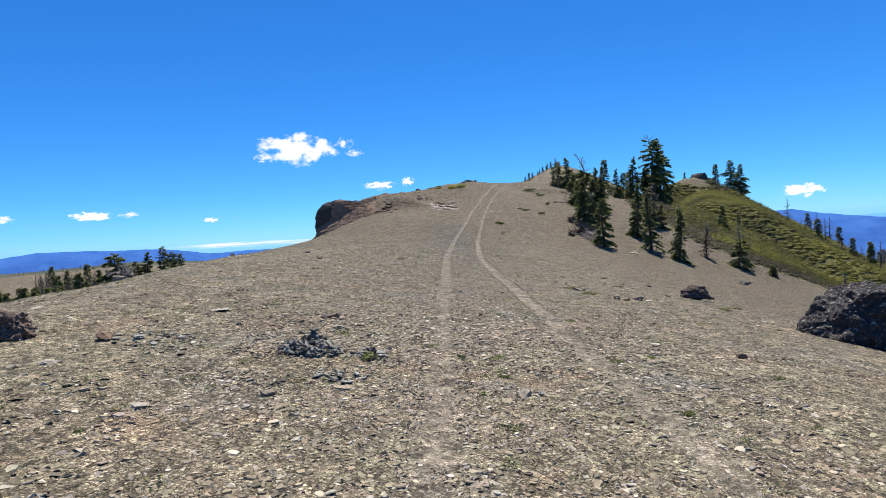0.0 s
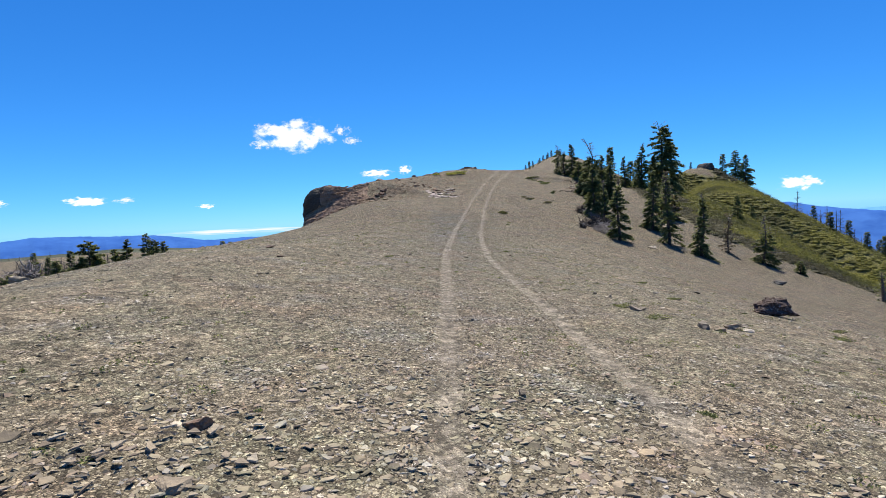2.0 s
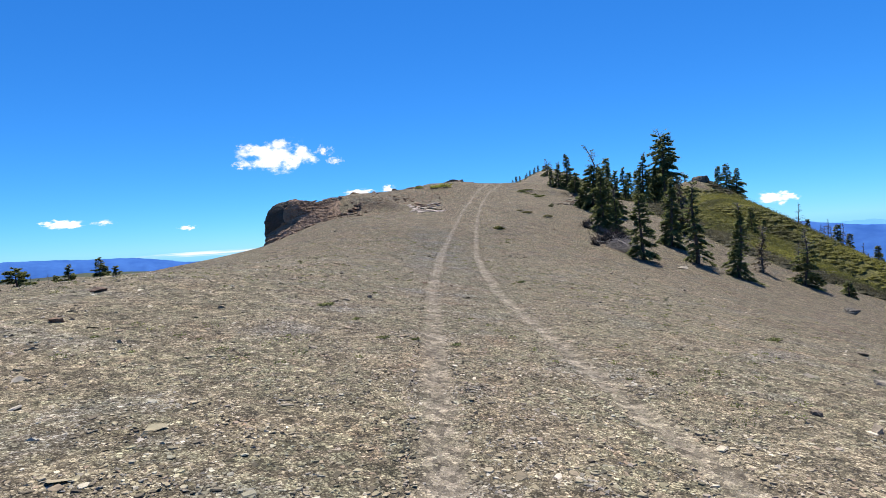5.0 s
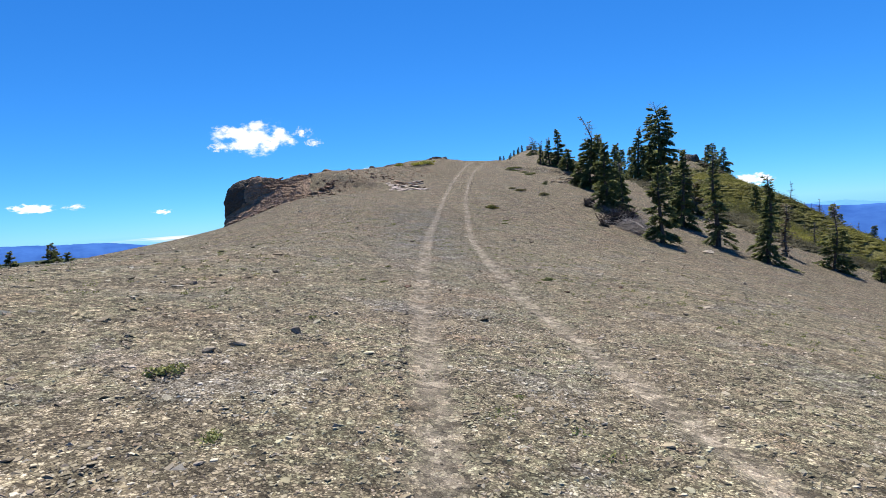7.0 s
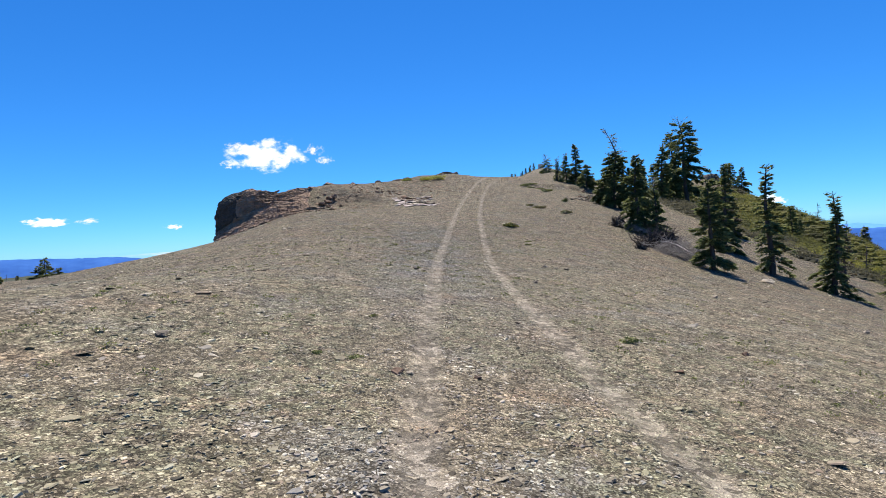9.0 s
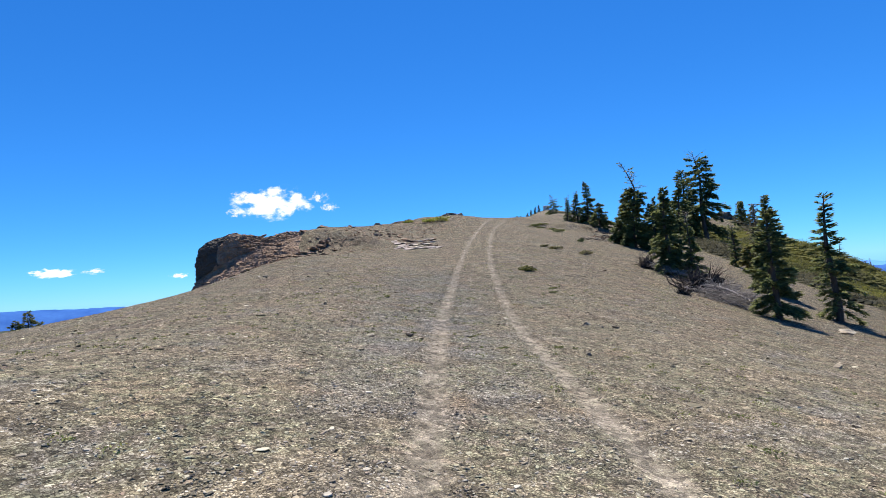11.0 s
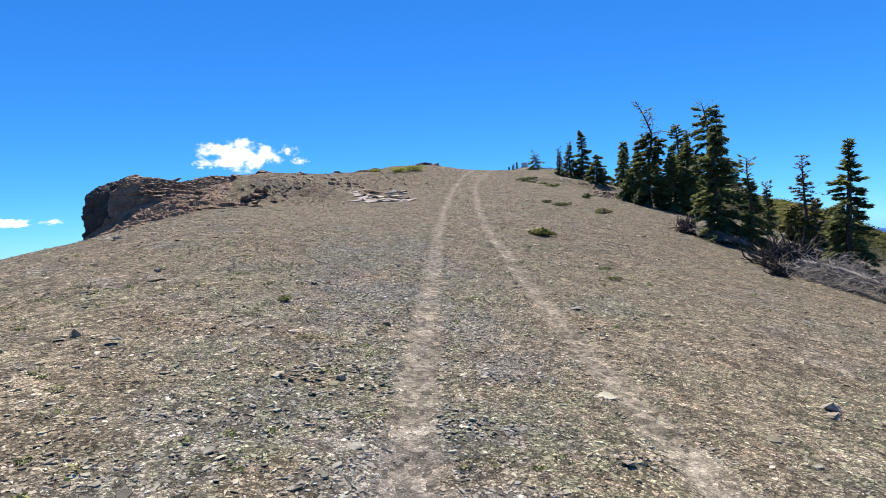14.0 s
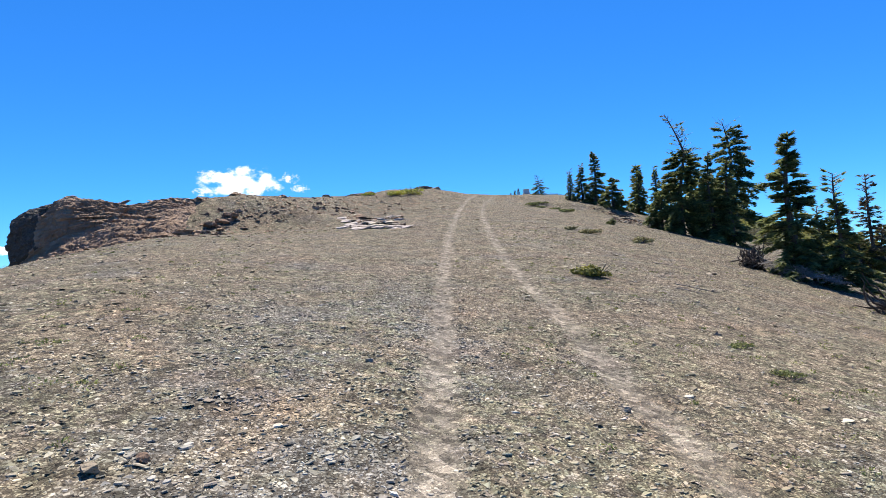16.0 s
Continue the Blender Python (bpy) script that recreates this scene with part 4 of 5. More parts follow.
cliff()
for _i, (_x, _y, _w, _h, _n) in enumerate(((4.3, 101.6, 1.7, 0.55, "dark weathered rock"), (5.5, 102.6, 1.5, 0.6, "dark weathered rock"), (3.2, 99.6, 1.3, 0.4, "low dark rock"), (7.7, 106.0, 1.0, 0.5, "dark angular rock"), (-2.6, 94.0, 2.2, 0.35, "flat dark rock"), (-1.2, 95.2, 1.4, 0.3, "flat dark rock"), (-4.7, 92.0, 0.8, 0.5, "small upright rock"), (-8.9, 80.6, 1.1, 0.30, "flat brown rock"), (-10.2, 77.6, 1.0, 0.35, "flat brown rock"), (-6.9, 85.2, 0.9, 0.25, "flat brown rock"))):
    rock("boulder", (_x, _y), (_w, _w * 0.7, _h * 1.4), 820 + _i, CLIFF, _n + " on the crest of the ridge", "boulder", _i * 31, 3, 0.2, 0.42, "rocks along the crest", 14)

LOOSE = (  # x, y, length, height, material: 0 dark, 1 tan, 2 rust, 3 pale
    (-1.0, 6.3, 0.16, 0.14, 0), (-1.1, 4.95, 0.30, 0.06, 1), (-4.5, 6.45, 0.26, 0.2, 2), (-2.7, 4.1, 0.28, 0.06, 3), (-4.3, 5.2, 0.34, 0.06, 3),
    (-2.0, 8.8, 0.28, 0.12, 2), (-1.2, 7.3, 0.34, 0.10, 0), (-1.75, 7.9, 0.30, 0.08, 1), (-1.77, 4.6, 0.17, 0.08, 0), (0.73, 4.9, 0.22, 0.07, 0),
    (4.85, 15.3, 0.42, 0.19, 0), (5.05, 15.05, 0.3, 0.12, 1), (5.65, 15.7, 0.44, 0.18, 1), (5.85, 15.5, 0.3, 0.1, 3), (4.1, 16.9, 0.34, 0.2, 0), (4.35, 17.1, 0.2, 0.09, 1),
    (0.28, 13.9, 0.13, 0.08, 0), (0.6, 10.05, 0.15, 0.1, 0), (6.1, 16.2, 0.3, 0.1, 1), (9.8, 26.3, 0.34, 0.14, 0), (4.2, 19.2, 0.2, 0.13, 0), (3.95, 19.7, 0.17, 0.08, 0), (6.4, 21.7, 0.28, 0.12, 3), (4.2, 7.3, 0.16, 0.11, 2),
    (-5.2, 21.4, 0.2, 0.12, 2), (-1.7, 21.0, 0.2, 0.06, 0), (-1.52, 26.15, 0.15, 0.11, 0), (-1.95, 25.5, 0.17, 0.07, 1), (-2.95, 26.9, 0.22, 0.06, 1), (-3.75, 29.1, 0.2, 0.08, 0), (-1.28, 27.4, 0.12, 0.05, 3), (-2.1, 25.2, 0.16, 0.06, 0),
    (-3.55, 33.85, 0.34, 0.07, 1), (-3.85, 33.7, 0.30, 0.06, 1), (-4.1, 33.2, 0.24, 0.05, 3), (4.85, 30.0, 0.17, 0.08, 0), (1.48, 33.7, 0.16, 0.06, 1), (4.85, 33.1, 0.13, 0.08, 2), (5.0, 35.0, 0.3, 0.07, 3),
    (9.15, 41.7, 0.26, 0.15, 1), (3.15, 40.0, 0.16, 0.09, 0), (11.5, 38.7, 0.28, 0.14, 0), (-2.9, 31.1, 0.2, 0.09, 0), (-0.33, 30.4, 0.17, 0.07, 2), (-0.2, 30.5, 0.14, 0.05, 1), (0.48, 30.5, 0.12, 0.06, 2), (3.05, 31.5, 0.16, 0.07, 2),
    (4.45, 44.35, 0.24, 0.11, 3), (4.3, 44.15, 0.24, 0.07, 1), (5.15, 44.2, 0.26, 0.09, 1), (4.7, 44.0, 0.18, 0.06, 1), (-2.15, 44.95, 0.16, 0.13, 1), (-2.6, 45.2, 0.16, 0.12, 1), (-0.25, 44.45, 0.18, 0.07, 1), (0.0, 44.2, 0.14, 0.06, 1), (-0.5, 44.2, 0.14, 0.06, 3), (-1.05, 44.8, 0.2, 0.06, 3),
    (0.35, 46.25, 0.14, 0.07, 1), (1.88, 42.95, 0.14, 0.05, 1), (2.72, 49.8, 0.15, 0.07, 1), (-0.8, 48.35, 0.13, 0.09, 1), (-0.6, 48.5, 0.1, 0.06, 2), (0.55, 50.7, 0.1, 0.06, 1), (0.75, 51.3, 0.1, 0.06, 1), (-3.45, 49.1, 0.22, 0.08, 3), (-7.5, 55.7, 0.34, 0.16, 3), (-7.2, 55.5, 0.24, 0.12, 1),
    (10.5, 61.3, 0.3, 0.13, 1), (11.0, 61.9, 0.42, 0.12, 1), (11.9, 69.0, 0.5, 0.16, 1), (-0.17, 40.5, 0.2, 0.09, 1), (0.05, 40.3, 0.15, 0.07, 1), (18.3, 52.9, 0.8, 0.3, 3), (17.8, 52.4, 0.5, 0.2, 1), (8.6, 58.0, 0.25, 0.1, 1), (-6.5, 24.5, 0.36, 0.12, 2), (8.2, 20.0, 0.3, 0.1, 1), (-4.05, 8.9, 0.5, 0.05, 3),
)
DARK_STONE = stone_material("dark_stone", [(0.0, (0.13, 0.11, 0.085)), (0.5, (0.20, 0.17, 0.13)), (1.0, (0.30, 0.26, 0.205))], 0.02, "object")
KINDS = ((DARK_STONE, "dark brown angular stone lying on the gravel"), (TAN_ROCK, "tan angular stone lying on the gravel"), (RUST_ROCK, "reddish brown angular stone lying on the gravel"), (PALE_STONE, "pale bleached stone lying on the gravel"))
for _i, (_x, _y, _l, _h, _k) in enumerate(LOOSE):
    rock("stone", (_x, _y), (_l, _l * 0.75, _h * 1.05), 100 + _i, KINDS[_k][0], KINDS[_k][1], "stone", _i * 47, 2, 0.14, 0.3 if _h > 0.3 * _l else 0.44, "loose stones on the ridge", 12)

# rubble below and along the cliff
_r = np.random.RandomState(77)
for _i in range(70):
    _u, _x, _y = _r.rand(), 0.0, 0.0
    if _i < 40:
        _u = 0.28 + 0.6 * _u
        _x, _y = [float(np.interp(_u, np.linspace(0, 1, len(CLIFF_FOOT)), [c[j] for c in CLIFF_FOOT])) for j in (0, 1)]
        _x, _y, _s = _x + _r.uniform(-0.3, 0.6), _y - abs(_r.normal(0, 0.6)) + 0.2, _r.uniform(0.25, 0.85)
    else:
        _x, _y, _s = -9.5 + 9.0 * _u + _r.normal(0, 0.6), 72 + 18 * _u + _r.uniform(-5.0, 0.5), _r.uniform(0.2, 0.5)
    rock("boulder", (_x, _y), (_s * 1.4, _s, _s * 0.55), 300 + _i, CLIFF, "broken brown rock below the cliff" if _i < 40 else "low brown rock on the slope", "boulder", _r.uniform(0, 180), 2, 0.18, 0.35, "rubble round the cliff", 13)


def slab_pile(name, x, y, radius, count, seed, material, label, tilt, size, high):
    """A heap of split slabs standing and lying on one another."""
    r = np.random.RandomState(seed)
    root = new(name)
    root.location = at(x, y)
    shapes = []
    for k in range(5):
        bm = bmesh.new()
        n = 6
        ring = [(math.cos(a) * r.uniform(0.6, 1.0), math.sin(a) * r.uniform(0.4, 0.75)) for a in np.sort(r.uniform(0, 6.28, n))]
        lo = [bm.verts.new((a, b, -0.065)) for a, b in ring]
        hi = [bm.verts.new((a * 0.88 + r.uniform(-0.05, 0.05), b * 0.88, 0.065 + r.uniform(-0.03, 0.04))) for a, b in ring]
        bm.faces.new(hi)
        bm.faces.new(lo[::-1])
        for i in range(n):
            bm.faces.new((lo[i], lo[(i + 1) % n], hi[(i + 1) % n], hi[i]))
        me = bpy.data.meshes.new("slab")
        bm.to_mesh(me)
        bm.free()
        me.materials.append(material)
        shapes.append(me)
    for k in range(count):
        a, d = r.rand() * 6.28, radius * math.sqrt(r.rand())
        s = size * r.uniform(0.5, 1.2) * (1.15 - 0.5 * d / radius)
        dx, dy = d * math.cos(a), d * math.sin(a) * 0.75
        z = float(ground(x + dx, y + dy)) - root.location.z + high * max(0, 1 - d / radius) * r.uniform(0.2, 1.0)
        ob = new("slab", shapes[k % 5])
        ob.parent = root
        ob.matrix_local = pose(dx, dy, z + 0.02, r.uniform(-tilt, tilt), r.uniform(-tilt, tilt), r.uniform(0, 360)) @ Matrix.Scale(s, 4)
    return tagged(root, label, "rock pile")


slab_pile("rock_pile", -1.75, 6.2, 0.40, 230, 5, SLATE, "heap of dark grey split slate slabs", 48, 0.085, 0.32)
slab_pile("rock_pile", -1.0, 6.25, 0.26, 26, 6, SLATE, "small scatter of dark grey slate slabs", 35, 0.075, 0.07)
slab_pile("rock_pile", -1.2, 5.3, 0.32, 30, 16, SLATE, "low scatter of grey slate slabs", 15, 0.07, 0.03)
slab_pile("rock_pile", 0.8, 4.95, 0.16, 12, 19, SLATE, "split grey slate stones sunk in the gravel", 10, 0.075, 0.02)
slab_pile("rock_pile", -4.0, 6.6, 0.6, 30, 7, SLATE, "low scatter of grey slate slabs", 15, 0.10, 0.03)
rock("boulder", (-13.85, 22.1), (0.75, 0.5, 0.34), 10, TAN_ROCK, "pale tan rock at the foot of a bleached stump", "rock", 10, 3, 0.15, 0.3)
slab_pile("rock_pile", -0.3, 44.3, 0.7, 70, 8, TAN_ROCK, "scatter of broken tan stones", 12, 0.06, 0.03)
for _i, (_x, _y, _w, _n) in enumerate(((19.3, 85.0, 1.8, 46), (20.6, 88.5, 2.0, 50), (21.6, 91.0, 1.8, 44), (17.4, 83.5, 1.5, 26), (22.0, 96.4, 2.0, 30))):
    slab_pile("rock_ledge", _x, _y, _w, _n, 30 + _i, (TAN_ROCK, RUST_ROCK, GREY_ROCK)[_i % 3], "broken ledge of weathered rock below the firs", 22, 0.32, 0.16)
slab_pile("rock_pile", -2.0, 8.4, 1.1, 60, 9, TAN_ROCK, "scatter of broken tan stones", 16, 0.085, 0.03)


def pale_ledge():
    """Bleached rock strata that break through the slope."""
    r = np.random.RandomState(12)
    root = new("rock_ledge")
    root.location = at(-0.2, 75.5)
    for k in range(92):
        if k < 16:
            dx, dy, ln, wd, mat, thick = -0.6 + 2.2 * k / 15, -3.6 + 0.3 * r.rand() - 0.2 * k / 15, r.uniform(0.45, 0.7), r.uniform(0.3, 0.5), PALE_ROCK, 0.16
        elif k < 34:
            f = (k - 16) / 17
            dx, dy, ln, wd, mat, thick = -2.2 + 1.9 * f + r.uniform(-0.2, 0.2), 3.6 - 6.0 * f + r.uniform(-0.5, 0.5), r.uniform(0.3, 0.55), r.uniform(0.3, 0.5), PALE_ROCK, 0.16
        else:
            dx, dy, ln, wd, mat, thick = r.uniform(-1.6, 1.5), r.uniform(-2.8, 7.0), r.uniform(0.25, 0.6), r.uniform(0.2, 0.4), (RUST_ROCK, PALE_ROCK, TAN_ROCK, RUST_ROCK, GREY_ROCK)[k % 5], 0.22
        ob = rock("stratum", (-0.2 + dx, 75.5 + dy), (ln * 1.9, wd * 1.9, thick), 500 + k, mat, "", turn=-14 + r.uniform(-25, 25), cuts=2, sink=0.40)
        slope = math.atan2(float(ground(-0.2 + dx, 76.1 + dy) - ground(-0.2 + dx, 74.9 + dy)), 1.2)
        m = ob.matrix_world @ pose(0, 0, 0, math.degrees(slope))
        for key in ("label", "category"):
            if key in ob:
                del ob[key]
        ob.parent = root
        ob.matrix_local = Matrix.Translation(-root.location) @ m
    return tagged(root, "ledge of pale bleached rock strata on the slope", "rock ledge")


pale_ledge()

# ---- scrub, tufts and bushes ----


def leaf_clumps(centres, radius, count, size, r, flat=0.6):
    """Small leaves round many centres: quads (n, 4, 3)."""
    c = np.repeat(np.asarray(centres, float), count, 0)
    rad = np.repeat(np.asarray(radius, float), count)
    d = r.normal(size=(len(c), 3))
    d /= np.linalg.norm(d, axis=1)[:, None]
    d[:, 2] = np.abs(d[:, 2])
    lump = 0.75 + 0.5 * value_noise(d[:, 0] * 2.2 + c[:, 0], d[:, 1] * 2.2 + c[:, 1])
    p = c + d * (rad * lump * r.uniform(0.55, 1.0, len(c)))[:, None] * np.array([1, 1, flat])
    a = r.normal(size=(len(c), 3))
    a /= np.linalg.norm(a, axis=1)[:, None]
    b = np.cross(a, d + 0.3 * r.normal(size=d.shape))
    b /= np.linalg.norm(b, axis=1)[:, None] + 1e-9
    s = (size * r.uniform(0.6, 1.4, len(c)))[:, None]
    return np.stack([p - a * s, p + b * s * 0.5, p + a * s, p - b * s * 0.5], 1)


def build_scrub():
    r = np.random.RandomState(21)
    m = 44000
    x, y = r.uniform(28, 120, m), r.uniform(54, 172, m)
    dist = np.hypot(x, y - 30)
    cover = scrub_cover(x, y)
    keep = (r.rand(m) < cover * (0.6 + 0.4 * smooth01(value_noise(x / 4, y / 4), 0.2, 0.5))) & (r.rand(m) < np.clip(66 / dist, 0, 1) ** 1.1)
    x, y = x[keep], y[keep]
    inner = scrub_cover(x - 3.5 - 5.0 * value_noise(x / 3 + 5, y / 3), y) > 0.5
    rad = r.uniform(0.40, 0.95, len(x)) * (0.75 + 0.6 * value_noise(x / 6 + 9, y / 6)) * (0.8 + 0.4 * np.clip(np.hypot(x, y - 30) / 90, 0, 1.5))
    c = np.stack([x, y, ground(x, y) - 0.02], -1)
    for name, pick, material, label in (("scrub", inner, SCRUB, "low yellow-green scrub covering the east slope"), ("dry_scrub", ~inner, DRY_SCRUB, "low grey-olive scrub along the edge of the gravel")):
        q = leaf_clumps(c[pick], rad[pick], 28, 0.12, r, 0.62)[:, :3]
        tagged(bulk(name, q, material, None, 3), label, "scrub", kind="stuff")
    k = 7
    a = np.arange(k) * 2 * np.pi / k
    dome = np.concatenate([np.stack([np.cos(a), np.sin(a), 0 * a - 0.1], -1), np.stack([np.cos(a + 0.4) * 0.66, np.sin(a + 0.4) * 0.66, 0 * a + 0.5], -1), [[0, 0, 0.66]]])
    V = c[:, None, :] + dome[None] * (rad[:, None] * np.array([0.80, 0.80, 0.24]))[:, None, :] * r.uniform(0.6, 1.1, (len(x), 2 * k + 1, 1))
    i = np.arange(k)
    f = np.concatenate([np.stack([i, (i + 1) % k, k + i], -1), np.stack([(i + 1) % k, k + (i + 1) % k, k + i], -1), np.stack([k + i, k + (i + 1) % k, 0 * i + 2 * k], -1)])
    for name, pick, material, label in (("scrub_mound", inner, SCRUB, "twiggy mounds of the yellow-green scrub"), ("dry_scrub_mound", ~inner, DRY_SCRUB, "twiggy mounds of the grey-olive scrub")):
        F = (np.arange(pick.sum())[:, None, None] * (2 * k + 1) + f[None]).reshape(-1, 3)
        tagged(indexed(name, V[pick].reshape(-1, 3), F, material, None, True), label, "scrub", kind="stuff")


build_scrub()


def bush(x, y, wide, high, seed, material, label, count=500, leaf=0.05, name="bush"):
    r = np.random.RandomState(seed)
    root = new(name)
    root.location = at(x, y)
    k = 9
    c = np.stack([r.uniform(-0.3, 0.3, k) * wide, r.uniform(-0.25, 0.25, k) * wide, r.uniform(0, 0.3, k) * high], -1)
    q = leaf_clumps(c, r.uniform(0.16, 0.27, k) * wide, count // k, leaf, r, high / wide * 1.6)
    tagged(part("leaves", bulk("leaves", q, material), root), kind="stuff")
    bars = []
    for i in range(12):
        a = r.rand() * 6.28
        e = np.array([math.cos(a) * wide * 0.35, math.sin(a) * wide * 0.35, high * r.uniform(0.4, 0.9)])
        m = np.linspace(0, 1, 4)[:, None]
        bars.append((e * m + np.array([0, 0, -0.05]), np.linspace(0.014, 0.004, 4)))
    tagged(part("stemwork", tubes("stemwork", bars, DARK_DEAD, None, 4), root), kind="stuff")
    return tagged(root, label, "bush", "low bushes on the ridge")


OLIVE = foliage_material("olive_leaves", [(0.0, (0.07, 0.075, 0.02)), (0.6, (0.16, 0.16, 0.035)), (1.0, (0.40, 0.34, 0.06))], 0.6)
DRYLEAF = foliage_material("dry_leaves", [(0.0, (0.138, 0.125, 0.062)), (0.6, (0.250, 0.225, 0.106)), (1.0, (0.375, 0.325, 0.163))], 0.7)
LIME = foliage_material("lime_leaves", [(0.0, (0.264, 0.264, 0.036)), (0.6, (0.456, 0.444, 0.060)), (1.0, (0.600, 0.564, 0.120))], 0.6)
bush(5.78, 58.35, 1.1, 0.45, 1, OLIVE, "small dark green bush with yellowing tips", 900)
bush(14.8, 78.8, 0.95, 0.75, 2, FIR, "small round dark evergreen bush", 800)
bush(10.3, 70.8, 1.25, 0.4, 3, DRYLEAF, "low dry olive bush", 700)
bush(12.1, 69.2, 1.15, 0.45, 4, DRYLEAF, "low dry olive bush with a stone beside it", 700)
bush(9.7, 72.0, 0.8, 0.25, 5, DRYLEAF, "flat dry olive tuft", 400)
bush(2.7, 93.4, 2.6, 1.0, 6, LIME, "bright yellow-green bush below the crest", 1100, 0.06)
bush(1.2, 93.0, 1.8, 0.7, 7, LIME, "bright yellow-green bush below the crest", 800, 0.06)
bush(-1.2, 93.2, 1.4, 0.5, 8, LIME, "low yellow-green bush below the crest", 600, 0.06)
for _i, (_x, _y) in enumerate(((14.5, 97.6), (15.2, 96.2), (15.8, 94.0), (16.0, 92.0), (15.7, 90.8), (16.6, 93.2), (14.9, 99.2), (15.6, 98.0))):
    bush(_x, _y, 1.5, 0.3, 20 + _i, TUFT, "flat patch of pale yellow-green grass", 500, 0.07, "grass_tuft")
for _i, (_x, _y, _w) in enumerate(((5.22, 51.15, 0.5), (5.5, 52.4, 0.45), (4.2, 16.0, 0.8), (3.9, 17.2, 0.6), (-1.0, 6.0, 0.34), (6.5, 20.5, 0.5), (7.5, 26.0, 0.6), (3.0, 33.0, 0.4), (-2.2, 24.5, 0.4), (-1.0, 47.0, 0.24), (8.8, 17.0, 0.6), (10.5, 19.5, 0.6))):
    bush(_x, _y, _w, 0.12, 40 + _i, TUFT, "small low green tuft between stones", 420, 0.016, "tuft")

for _i, (_x, _y) in enumerate(((2.8, 7.0), (2.2, 6.7), (0.6, 6.4), (0.5, 4.0), (2.2, 4.5), (2.3, 9.8), (4.0, 6.1), (-0.3, 7.0), (0.6, 5.6), (0.1, 6.3), (-1.6, 7.4), (-0.9, 21.9), (-0.4, 22.0), (0.2, 21.9), (-1.5, 23.4), (-0.8, 30.8), (-1.2, 30.9), (-0.8, 33.3), (2.7, 40.4), (1.5, 39.8), (-0.1, 40.9), (1.1, 41.1))):
    bush(_x, _y, 0.16 + 0.05 * (_i % 4), 0.06, 140 + _i, TUFT, "tiny weed sprouting between the stone chips", 150, 0.012, "weed")


def build_tufts():
    r = np.random.RandomState(5)
    n = 3000
    y = 2 + 72 * r.rand(n)
    x = track_x(y) + r.normal(0, 7, n)
    keep = (r.rand(n) < smooth01(value_noise(x / 3 + 40, y / 3), 0.35, 0.65)) & (track_wear(x, y) < 0.2)
    x, y = x[keep], y[keep]
    c = np.stack([x, y, ground(x, y)], -1)
    q = leaf_clumps(c, r.uniform(0.04, 0.16, len(x)), 28, 0.014, r, 0.5)
    tagged(bulk("small_plants", q, TUFT), "scattered tiny green plants between the stones", "plants", kind="stuff")


build_tufts()

# ---- dead wood ----


